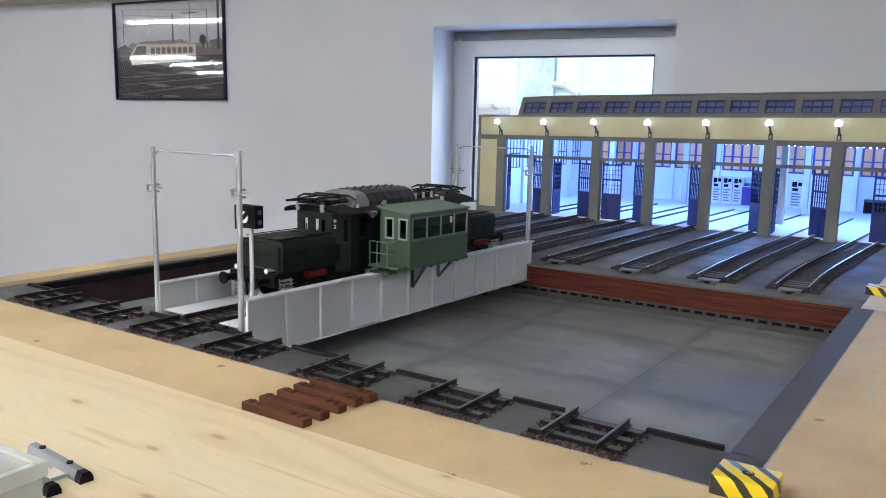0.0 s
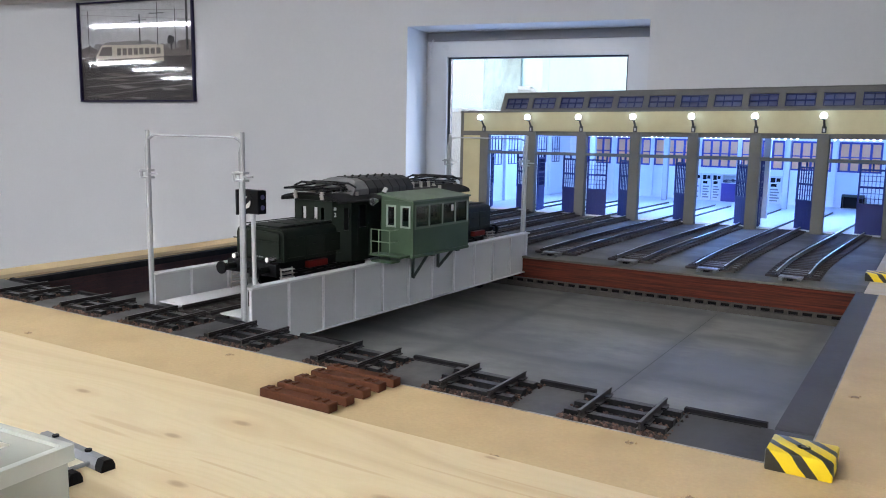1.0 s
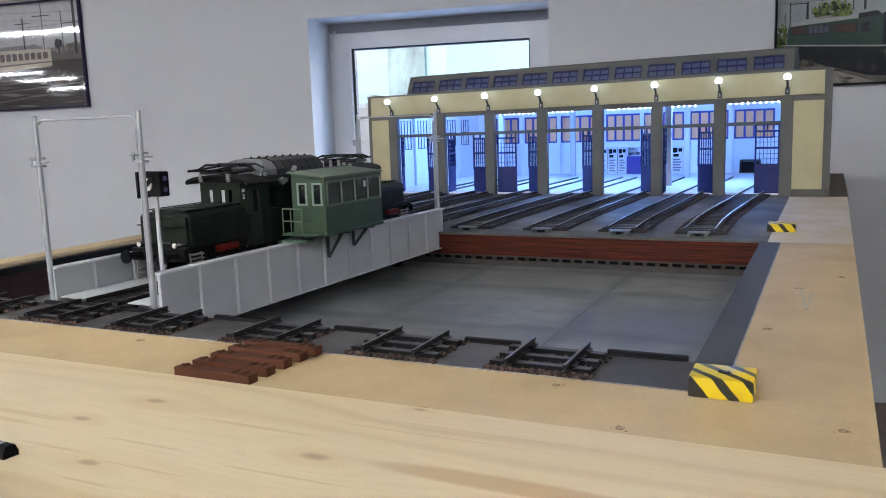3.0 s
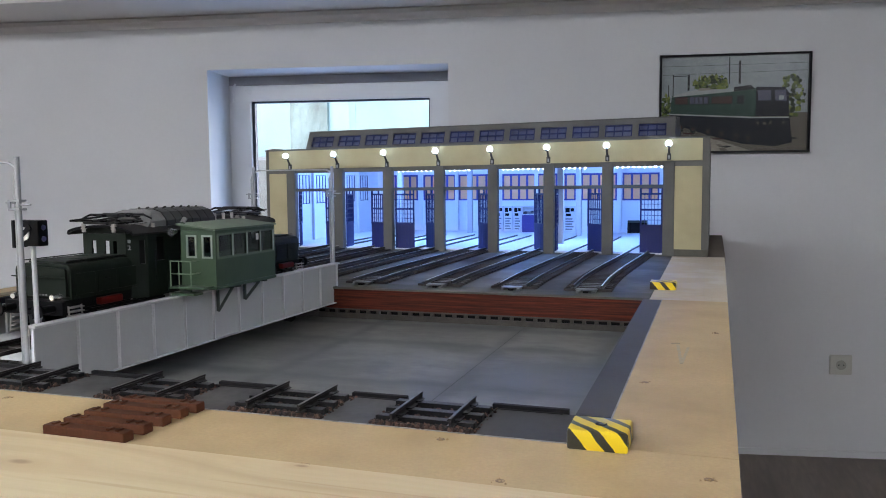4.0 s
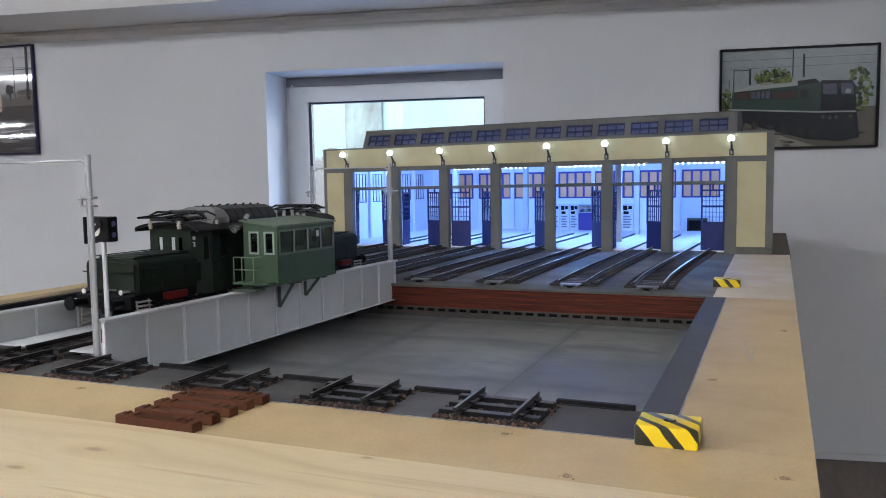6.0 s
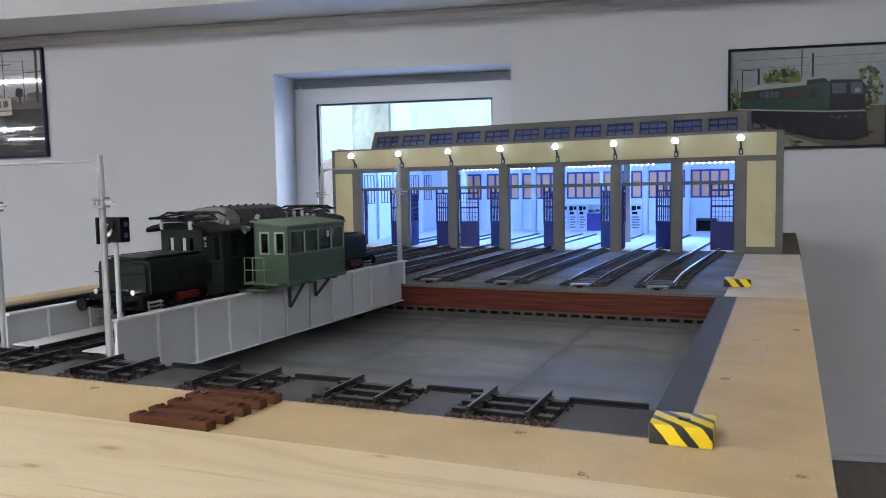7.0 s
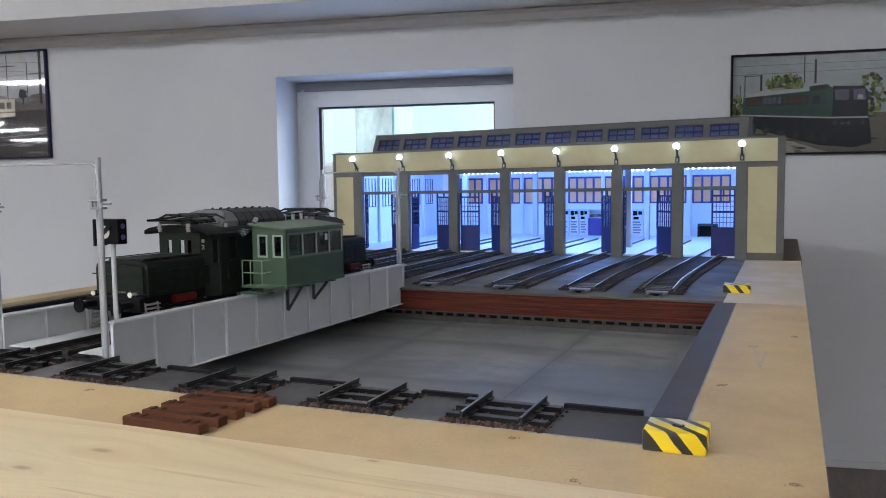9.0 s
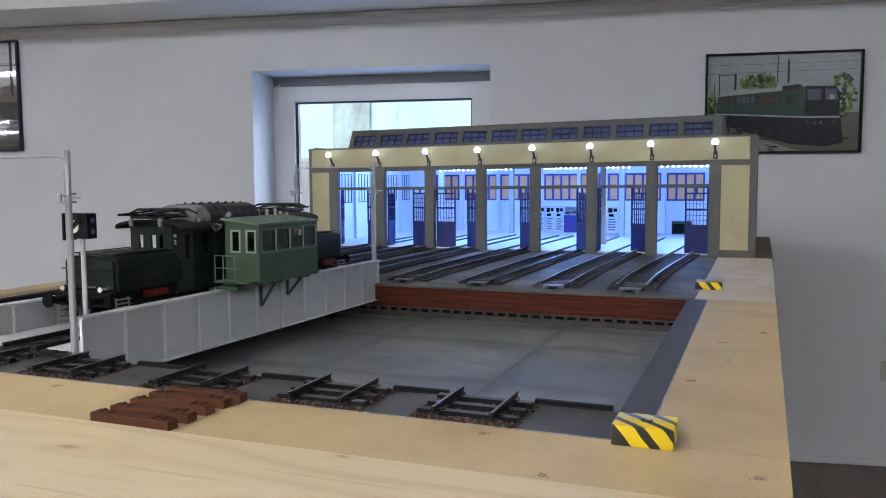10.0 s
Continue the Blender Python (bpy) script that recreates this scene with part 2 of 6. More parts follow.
    l.new(b.outputs["Normal"], p.inputs["Normal"])
    return m


def pit_concrete(name):
    """Smooth painted concrete, dirtier along its joints, with long brushed stains."""
    m, n, l, p = nodes_of(name)
    tex, sep = n.new("ShaderNodeTexCoord"), n.new("ShaderNodeSeparateXYZ")
    l.new(tex.outputs["Object"], sep.inputs[0])
    x, y = sep.outputs["X"], sep.outputs["Y"]
    cloud, streak, grit = fuzz(n, l, tex, 6.0, (1, 1, 1), 6, 0.6), fuzz(n, l, tex, 7.5, (0.75, 1.1, 1), 6, 0.62), fuzz(n, l, tex, 420.0)
    lanes = None
    for axis, at, wide in ((x, -0.312, 0.012), (y, 0.935, 0.014), (y, 1.155, 0.016), (x, -0.545, 0.012), (x, -0.16, 0.018), (y, 0.75, 0.02), (y, 1.29, 0.016)):
        off = maths(n, l, "ADD", maths(n, l, "SUBTRACT", axis, at), maths(n, l, "MULTIPLY_ADD", streak, 0.06, -0.03))
        d = maths(n, l, "DIVIDE", maths(n, l, "ABSOLUTE", off), wide)
        g = maths(n, l, "POWER", 0.36, maths(n, l, "MULTIPLY", d, d))
        lanes = g if lanes is None else maths(n, l, "MAXIMUM", lanes, g)
    lanes = maths(n, l, "MULTIPLY", lanes, maths(n, l, "MULTIPLY_ADD", cloud, 1.2, 0.2))
    rng = n.new("ShaderNodeMapRange")
    rng.inputs["From Min"].default_value, rng.inputs["From Max"].default_value = 0.40, 0.62
    l.new(streak, rng.inputs["Value"])
    col = blend(n, l, rng.outputs["Result"], (0.140, 0.142, 0.134), (0.212, 0.216, 0.198))
    col = blend(n, l, maths(n, l, "MULTIPLY", lanes, 0.62), col, (0.062, 0.062, 0.070))
    smudge = n.new("ShaderNodeMapRange")
    smudge.inputs["From Min"].default_value, smudge.inputs["From Max"].default_value, smudge.inputs["To Max"].default_value = 0.5, 0.72, 0.55
    l.new(fuzz(n, l, tex, 17.0, (0.8, 1.3, 1), 7, 0.65), smudge.inputs["Value"])
    col = blend(n, l, smudge.outputs["Result"], col, (0.085, 0.087, 0.090))
    col = blend(n, l, maths(n, l, "MULTIPLY", grit, 0.2), col, (0.10, 0.105, 0.11))
    l.new(col, p.inputs["Base Color"])
    rr = maths(n, l, "MULTIPLY_ADD", cloud, 0.25, 0.47)
    p.inputs["Specular IOR Level"].default_value = 0.3
    l.new(rr, p.inputs["Roughness"])
    b = n.new("ShaderNodeBump")
    b.inputs["Strength"].default_value, b.inputs["Distance"].default_value = 0.05, 0.001
    l.new(grit, b.inputs["Height"])
    l.new(b.outputs["Normal"], p.inputs["Normal"])
    return m


def streaked(name, one, two, three):
    """A red-stained strip with long level streaks and fine courses."""
    m, n, l, p = nodes_of(name)
    tex, sep = n.new("ShaderNodeTexCoord"), n.new("ShaderNodeSeparateXYZ")
    l.new(tex.outputs["Object"], sep.inputs[0])
    long_, fine, cloud = fuzz(n, l, tex, 9.0, (1.2, 1, 34), 6, 0.65), fuzz(n, l, tex, 90.0, (0.12, 1, 6), 3), fuzz(n, l, tex, 14.0, (1, 1, 1.5), 5, 0.6)
    course = maths(n, l, "MULTIPLY_ADD", maths(n, l, "SINE", maths(n, l, "MULTIPLY", sep.outputs["Z"], 1700.0)), 0.5, 0.5)
    r = n.new("ShaderNodeMapRange")
    r.inputs["From Min"].default_value, r.inputs["From Max"].default_value = 0.36, 0.64
    l.new(long_, r.inputs["Value"])
    col = blend(n, l, r.outputs["Result"], two, one)
    r2 = n.new("ShaderNodeMapRange")
    r2.inputs["From Min"].default_value, r2.inputs["From Max"].default_value, r2.inputs["To Max"].default_value = 0.5, 0.72, 0.8
    l.new(cloud, r2.inputs["Value"])
    col = blend(n, l, r2.outputs["Result"], col, three)
    col = blend(n, l, maths(n, l, "MULTIPLY", maths(n, l, "POWER", course, 3.0), maths(n, l, "MULTIPLY", maths(n, l, "POWER", fine, 2.0), 1.1)), col, two)
    l.new(col, p.inputs["Base Color"])
    p.inputs["Roughness"].default_value, p.inputs["Specular IOR Level"].default_value = 0.6, 0.15
    b = n.new("ShaderNodeBump")
    b.inputs["Strength"].default_value, b.inputs["Distance"].default_value, b.invert = 0.05, 0.0008, True
    l.new(course, b.inputs["Height"])
    l.new(b.outputs["Normal"], p.inputs["Normal"])
    return m


def pebbles(name, one, two, three):
    """Loose grains, each of its own shade."""
    m, n, l, p = nodes_of(name)
    geo, ramp = n.new("ShaderNodeNewGeometry"), n.new("ShaderNodeValToRGB")
    ramp.color_ramp.elements[0].color, ramp.color_ramp.elements[1].color = (*one, 1), (*three, 1)
    ramp.color_ramp.elements.new(0.6).color = (*two, 1)
    l.new(geo.outputs["Random Per Island"], ramp.inputs["Fac"])
    tex = n.new("ShaderNodeTexCoord")
    col = blend(n, l, maths(n, l, "MULTIPLY", fuzz(n, l, tex, 900.0), 0.7), ramp.outputs["Color"], one)
    l.new(col, p.inputs["Base Color"])
    p.inputs["Roughness"].default_value = 0.85
    return m


def striped(name, pitch=0.0188, slant=0.82):
    """Yellow and black warning stripes, running slantwise over top and front."""
    m, n, l, p = nodes_of(name)
    tex, sep = n.new("ShaderNodeTexCoord"), n.new("ShaderNodeSeparateXYZ")
    l.new(tex.outputs["Object"], sep.inputs[0])
    run = maths(n, l, "ADD", maths(n, l, "ADD", sep.outputs["X"], sep.outputs["Y"]), maths(n, l, "MULTIPLY", sep.outputs["Z"], slant))
    run = maths(n, l, "ADD", run, maths(n, l, "MULTIPLY_ADD", fuzz(n, l, tex, 90.0), 0.003, -0.0015))
    turn = maths(n, l, "FRACT", maths(n, l, "DIVIDE", maths(n, l, "ADD", run, 0.0047), pitch))
    black = maths(n, l, "MAXIMUM", maths(n, l, "GREATER_THAN", turn, 0.617), maths(n, l, "LESS_THAN", run, 0.012))
    wear = fuzz(n, l, tex, 400.0)
    col = blend(n, l, black, (0.75, 0.53, 0.012), (0.012, 0.012, 0.014))
    col = blend(n, l, maths(n, l, "MULTIPLY", wear, 0.10), col, (0.30, 0.24, 0.06))
    l.new(col, p.inputs["Base Color"])
    p.inputs["Roughness"].default_value = 0.35
    return m


def brickwork(name, one, two, mortar, course=0.0045):
    """Small painted brick courses."""
    m, n, l, p = nodes_of(name)
    tex, comb, sep = n.new("ShaderNodeTexCoord"), n.new("ShaderNodeCombineXYZ"), n.new("ShaderNodeSeparateXYZ")
    l.new(tex.outputs["Object"], sep.inputs[0])
    add = n.new("ShaderNodeMath")
    l.new(sep.outputs["X"], add.inputs[0])
    l.new(sep.outputs["Y"], add.inputs[1])
    l.new(add.outputs[0], comb.inputs["X"])
    l.new(sep.outputs["Z"], comb.inputs["Y"])
    br = n.new("ShaderNodeTexBrick")
    br.inputs["Scale"].default_value = 1.0
    br.inputs["Brick Width"].default_value, br.inputs["Row Height"].default_value = course * 9.0, course * 0.8
    br.inputs["Mortar Size"].default_value, br.inputs["Mortar Smooth"].default_value = course * 0.1, 0.4
    br.inputs["Color1"].default_value, br.inputs["Color2"].default_value, br.inputs["Mortar"].default_value = (*one, 1), (*two, 1), (*mortar, 1)
    l.new(comb.outputs[0], br.inputs["Vector"])
    dirt = n.new("ShaderNodeTexNoise")
    dirt.inputs["Scale"].default_value, dirt.inputs["Detail"].default_value = 30, 6
    l.new(tex.outputs["Object"], dirt.inputs["Vector"])
    mix = n.new("ShaderNodeMix")
    mix.data_type, mix.blend_type = "RGBA", "MULTIPLY"
    mix.inputs["Factor"].default_value = 0.8
    l.new(br.outputs["Color"], mix.inputs["A"])
    cr = n.new("ShaderNodeMapRange")
    cr.inputs["From Min"].default_value, cr.inputs["From Max"].default_value, cr.inputs["To Min"].default_value, cr.inputs["To Max"].default_value = 0.3, 0.7, 0.45, 1.2
    l.new(dirt.outputs["Fac"], cr.inputs["Value"])
    l.new(cr.outputs["Result"], mix.inputs["B"])
    l.new(mix.outputs["Result"], p.inputs["Base Color"])
    b = n.new("ShaderNodeBump")
    b.inputs["Strength"].default_value, b.inputs["Distance"].default_value, b.invert = 0.6, 0.001, True
    l.new(br.outputs["Fac"], b.inputs["Height"])
    l.new(b.outputs["Normal"], p.inputs["Normal"])
    p.inputs["Roughness"].default_value = 0.75
    return m


PLASTER = paint("wall_plaster", (0.65, 0.65, 0.655), 0.85, grain=60, vary=0.03, patch=1.5, stain=(0.60, 0.60, 0.61), stain_amount=0.5, bump=0.15, bump_scale=120)
CEIL = paint("ceiling_paint", (0.74, 0.73, 0.71), 0.9, grain=50, vary=0.03, patch=2)
FLOORM = paint("floor_boards", (0.16, 0.125, 0.1), 0.45, grain=60, vary=0.3, patch=3, stretch=(1, 0.15, 1), stain=(0.06, 0.045, 0.035), stain_amount=0.7)
PVC = paint("white_pvc", (0.66, 0.67, 0.68), 0.3, grain=40, vary=0.02, patch=3)
SEAL = paint("rubber_seal", (0.03, 0.035, 0.05), 0.6)
MDF = paint("mdf_board", (0.505, 0.370, 0.190), 0.6, grain=350, vary=0.14, patch=7, stain=(0.375, 0.272, 0.143), stain_amount=0.9, bump=0.1, bump_scale=500)
MDF_FAR = paint("dusty_board", (0.5, 0.42, 0.3), 0.7, grain=400, vary=0.08, patch=14, stain=(0.6, 0.56, 0.5), stain_amount=0.8)
EDGEWOOD = paint("dark_board", (0.17, 0.14, 0.11), 0.7, grain=200, vary=0.15, patch=8)
PINE = pine_boards("pine_plank")
DARKPLATE = paint("dark_grey_plate", (0.035, 0.034, 0.036), 0.6, grain=250, vary=0.25, patch=25, stain=(0.06, 0.06, 0.066), stain_amount=0.8, bump=0.1)
PLATE = paint("cover_plate_grey", (0.075, 0.072, 0.070), 0.55, grain=120, vary=0.25, patch=22, stain=(0.030, 0.029, 0.030), stain_amount=0.85, bump=0.1)
BLACKISH = paint("tarred_edge", (0.010, 0.009, 0.0095), 0.65, grain=300, vary=0.3, patch=40, spec=0.12, stain=(0.022, 0.019, 0.018), stain_amount=0.6)
BEDDARK = paint("near_black_bed", (0.009, 0.008, 0.0075), 0.9, spec=0.15, grain=700, vary=0.5, patch=90, stain=(0.02, 0.016, 0.013), stain_amount=0.7, bump=0.7, bump_scale=500)
RIM = paint("blue_grey_rim", (0.055, 0.053, 0.052), 0.65, spec=0.25, grain=200, vary=0.2, patch=14, stain=(0.080, 0.080, 0.084), stain_amount=0.8)
PITFLOOR = pit_concrete("pit_concrete")
LEDGE = paint("concrete_ledge", (0.098, 0.095, 0.076), 0.8, grain=300, vary=0.2, patch=20, stain=(0.060, 0.058, 0.047), stain_amount=0.6)
APRON = paint("apron_concrete", (0.060, 0.058, 0.055), 0.7, spec=0.25, grain=220, vary=0.25, patch=6.5, stain=(0.20, 0.195, 0.18), stain_amount=0.9, bump=0.05)
RACKM = paint("grimy_rack", (0.066, 0.059, 0.051), 0.75, spec=0.25, grain=300, vary=0.25, patch=40, stain=(0.045, 0.042, 0.038), stain_amount=0.8)
BRICKM = streaked("red_brick", (0.125, 0.025, 0.012), (0.034, 0.0105, 0.007), (0.062, 0.017, 0.010))
# darker brick for the pit walls, their shade put into the colour
BRICKD = brickwork("shaded_brick", (0.05, 0.015, 0.012), (0.035, 0.012, 0.01), (0.02, 0.01, 0.01))
RAILM = paint("rail_steel", (0.030, 0.026, 0.024), 0.4, metal=0.3, spec=0.25, grain=500, vary=0.25, patch=40)
# near rail heads paler than the rail, their highlight put into the colour
RAILGLINT = paint("rail_highlit_head", (0.16, 0.155, 0.15), 0.35, metal=0.7, grain=500, vary=0.35, patch=50, stain=(0.05, 0.045, 0.042), stain_amount=0.8)
RAILTOP = paint("rail_bright", (0.62, 0.62, 0.635), 0.42, metal=0.9, grain=600, vary=0.25, patch=40)
SLEEPM = paint("sleeper_dark", (0.032, 0.027, 0.025), 0.75, spec=0.15, grain=500, vary=0.3, patch=60, stain=(0.055, 0.046, 0.04), stain_amount=0.6)
# near sleepers: light on tops and shade on sides put into two colours
LITTOP = paint("sleeper_lit_top", (0.034, 0.033, 0.034), 0.5, spec=0.35, grain=500, vary=0.5, patch=90, stain=(0.07, 0.068, 0.068), stain_amount=0.8, bump=0.3, bump_scale=400)
NEARM = paint("sleeper_shaded_side", (0.008, 0.0075, 0.0075), 0.6, spec=0.12, grain=500, vary=0.45, patch=90, stain=(0.018, 0.017, 0.017), stain_amount=0.8, bump=0.3, bump_scale=400)
BALLAST = paint("ballast_brown", (0.075, 0.056, 0.047), 0.9, grain=900, vary=0.5, patch=60, stain=(0.095, 0.067, 0.052), stain_amount=0.7, bump=0.8, bump_scale=600)
STONE = pebbles("ballast_stone", (0.010, 0.008, 0.007), (0.064, 0.032, 0.022), (0.21, 0.11, 0.075))
BROWNSLEEP = paint("brown_sleeper", (0.078, 0.027, 0.012), 0.65, spec=0.15, grain=500, vary=0.3, patch=50, stain=(0.10, 0.038, 0.019), stain_amount=0.6)
GIRDER = paint("light_grey_paint", (0.440, 0.450, 0.452), 0.5, grain=300, vary=0.04, patch=15, stain=(0.39, 0.40, 0.40), stain_amount=0.5)
WHITEP = paint("white_paint", (0.56, 0.565, 0.56), 0.45, grain=300, vary=0.04, patch=20, stain=(0.50, 0.50, 0.48), stain_amount=0.5)
POSTW = paint("greyed_white_paint", (0.31, 0.32, 0.325), 0.45, grain=300, vary=0.06, patch=20, stain=(0.26, 0.26, 0.255), stain_amount=0.5)
RIBPAINT = paint("stiffener_paint", (0.64, 0.645, 0.645), 0.5, grain=300, vary=0.06, patch=20, stain=(0.53, 0.535, 0.535), stain_amount=0.5)
HANDGREEN = paint("handrail_green", (0.13, 0.18, 0.115), 0.5, grain=300, vary=0.08, patch=20)
TRIMG = paint("pale_green_trim", (0.24, 0.285, 0.235), 0.5, grain=300, vary=0.06, patch=20)
BRACKET = paint("dark_green_bracket", (0.045, 0.06, 0.05), 0.55, grain=300, vary=0.1, patch=30)
LOCOGREEN = paint("dark_loco_green", (0.0064, 0.0108, 0.0066), 0.45, spec=0.16, grain=300, vary=0.2, patch=30, stain=(0.0120, 0.0145, 0.0110), stain_amount=0.7, bump=0.05)
LOCOROOF = paint("loco_roof_grey", (0.016, 0.016, 0.016), 0.6, spec=0.16, grain=300, vary=0.15, patch=30, stain=(0.032, 0.030, 0.027), stain_amount=0.7)
LOCOHUMP = paint("roof_box_grey", (0.17, 0.17, 0.165), 0.6, grain=300, vary=0.1, patch=30, stain=(0.1, 0.1, 0.097), stain_amount=0.5)
LOCOPANEL = paint("roof_panel_grey", (0.036, 0.036, 0.036), 0.5, spec=0.2, grain=300, vary=0.15, patch=40, stain=(0.06, 0.058, 0.054), stain_amount=0.6)
BLACKM = paint("black_paint", (0.005, 0.005, 0.0055), 0.5, spec=0.1, grain=300, vary=0.2, patch=30)
PANTM = paint("dark_pantograph_steel", (0.022, 0.022, 0.023), 0.28, metal=0.55, spec=0.3, grain=300, vary=0.2, patch=40)
REDM = paint("signal_red", (0.105, 0.0065, 0.004), 0.5, spec=0.2, grain=200, vary=0.1, patch=30)
CABGREEN = paint("cabin_green", (0.043, 0.074, 0.039), 0.5, grain=250, vary=0.08, patch=25, stain=(0.036, 0.063, 0.034), stain_amount=0.6)
CABROOF = paint("cabin_roof_green", (0.110, 0.145, 0.100), 0.6, grain=250, vary=0.08, patch=25, stain=(0.095, 0.125, 0.088), stain_amount=0.5)
CREAM = paint("cream_render", (0.43, 0.38, 0.225), 0.75, grain=400, vary=0.06, patch=14, stain=(0.35, 0.305, 0.18), stain_amount=0.6, bump=0.1, bump_scale=700)
SHEDGREY = paint("shed_grey", (0.118, 0.116, 0.106), 0.8, grain=300, vary=0.12, patch=18, stain=(0.098, 0.094, 0.086), stain_amount=0.6, bump=0.12, bump_scale=500)
SHEDWHITE = paint("shed_white", (0.75, 0.76, 0.78), 0.7, grain=200, vary=0.03, patch=8)
# grey instead of shed white: the columns' unlit front put into the colour
COLUMNM = paint("column_shaded", (0.40, 0.40, 0.395), 0.75, grain=200, vary=0.06, patch=10)
DOORBLUE = paint("door_blue", (0.012, 0.020, 0.125), 0.45, grain=250, vary=0.1, patch=25)
FRAMEBLUE = paint("window_blue", (0.020, 0.027, 0.085), 0.5, grain=250, vary=0.1, patch=25)
BACKBLUE = paint("violet_blue_frame", (0.055, 0.050, 0.22), 0.5, grain=250, vary=0.1, patch=25)
PANELTAN = paint("tan_panel", (0.85, 0.42, 0.21), 0.7, grain=200, vary=0.08, patch=20)
CHROME = paint("bright_metal", (0.55, 0.55, 0.56), 0.25, metal=0.9, grain=300, vary=0.1, patch=40)
INSUL = paint("insulator_grey", (0.33, 0.31, 0.28), 0.4)
LAMPGLASS = paint("lens_white", (0.8, 0.78, 0.7), 0.2)
STRIPES = striped("warning_stripes")
PLASTIC = paint("grey_plastic", (0.19, 0.195, 0.20), 0.5, grain=200, vary=0.08, patch=30)
PANE = glass("window_glass")
CABPANE = glass("cabin_glass", (0.62, 0.68, 0.66))
CLEREPANE = paint("lantern_pane", (0.115, 0.12, 0.165), 0.35, grain=60, vary=0.3, patch=25)
BULB = glow("bulb_glow", (0.55, 0.74, 1.0), 5.0)
LED = glow("diode_glow", (0.75, 0.82, 1.0), 7.0)

# ---------------------------------------------------------------- the room
T = 0.9            # height of the layout's board
FLOOR = -0.14
WALL = pose(0.47, 3.9008, 0, 0, 0, 10.27)   # along the window wall
WX0, WX1, WZ0, WZ1 = -2.823, -1.6775, 0.62, 1.6065

solid("floor", box(B(), (-20, -24, FLOOR - 0.1), (4.2, 6.2, FLOOR)), FLOORM, "dark worn wooden floor of the exhibition room", kind="structure")
solid("ceiling", box(B(), (-20, -24, 2.6), (4.2, 6, 2.7)), CEIL, "white painted ceiling of the room", kind="structure")
wall = holed(B(), (-20, 0.32, FLOOR), (1, 0, 0), (0, 0, 1), 24, 2.6 - FLOOR, 0.32, [(WX0 + 20, WZ0 - FLOOR, WX1 + 20, WZ1 - FLOOR)])
solid("wall_north", wall, PLASTER, "white plastered wall with a deep window recess", kind="structure", m=WALL)
solid("wall_west", box(B(), (-20.2, -24, FLOOR), (-20, 3, 2.6)), PLASTER, "white plastered wall", kind="structure")
solid("wall_south", box(B(), (-20, -24.2, FLOOR), (4.2, -24, 2.6)), PLASTER, "white plastered wall", kind="structure")
solid("wall_east", box(B(), (4.0, -24, FLOOR), (4.2, 6, 2.6)), PLASTER, "white plastered wall", kind="structure")
solid("soffit", box(B(), (-19.6, -0.42, 1.852), (3.2, -0.001, 2.6)), CEIL, "boxed white beam along the top of the wall", kind="structure", m=WALL)
cove = [(-0.001, 1.806), (-0.010, 1.806), (-0.013, 1.812), (-0.020, 1.819), (-0.032, 1.824), (-0.046, 1.826), (-0.050, 1.829), (-0.050, 1.846), (-0.046, 1.850), (-0.001, 1.851)]
solid("trim", extrude(B(), cove, -19.6, 3.2, "x"), CEIL, "white plaster cove moulding", kind="structure", m=WALL, smooth=True)
solid("baseboard", box(B(), (-19, -0.012, FLOOR), (3.2, -0.001, FLOOR + 0.03), 0.003), PLASTER, "low white skirting strip", kind="structure", m=WALL)

# window in its recess
win = thing("window_1", WALL, "white plastic window with a single clear pane in a deep recess", "window", kind="structure")
GX0, GX1, GZ0, GZ1 = -2.708, -1.801, 0.74, 1.482
part("window_frame", holed(B(), (WX0, 0.31, WZ0), (1, 0, 0), (0, 0, 1), WX1 - WX0, 1.561 - WZ0, 0.055, [(0.045, 0.05, WX1 - WX0 - 0.045, 1.561 - WZ0 - 0.03)]), PVC, win, "white plastic outer frame")
sash = holed(B(), (WX0 + 0.03, 0.29, WZ0 + 0.035), (1, 0, 0), (0, 0, 1), WX1 - WX0 - 0.06, 1.541 - WZ0 - 0.035, 0.05, [(GX0 - WX0 - 0.03, GZ0 - WZ0 - 0.035, GX1 - WX0 - 0.03, GZ1 - WZ0 - 0.035)])
part("sash", sash, PVC, win, "white plastic sash")
part("seal", holed(B(), (GX0 - 0.001, 0.292, GZ0 - 0.001), (1, 0, 0), (0, 0, 1), GX1 - GX0 + 0.002, GZ1 - GZ0 + 0.002, 0.03, [(0.015, 0.009, GX1 - GX0 - 0.007, GZ1 - GZ0 - 0.007)]), SEAL, win, "dark rubber seal")
pane = part("pane", box(B(), (GX0 + 0.005, 0.273, GZ0 + 0.005), (GX1 - 0.005, 0.277, GZ1 - 0.005)), PANE, win, "clear window pane")
pane.visible_shadow = False
part("head_strip", box(B(), (WX0, 0.255, 1.563), (WX1, 0.31, WZ1 - 0.001)), paint("grey_gap", (0.40, 0.40, 0.42), 0.7, grain=120, vary=0.08, patch=6), win, "grey strip over the frame")
hb = rod(B(), (WX0 + 0.028, 0.232, 1.475), (WX0 + 0.028, 0.232, 1.545), 0.007)
rod(hb, (WX0 + 0.028, 0.232, 1.545), (WX0 + 0.044, 0.230, 1.568), 0.005)
part("hinge", hb, PVC, win, "grey hinge cover", smooth=True)
part("window_sill", box(B(), (WX0, -0.03, WZ0), (WX1, 0.255, WZ0 + 0.02), 0.004), PVC, win, "white inner sill")


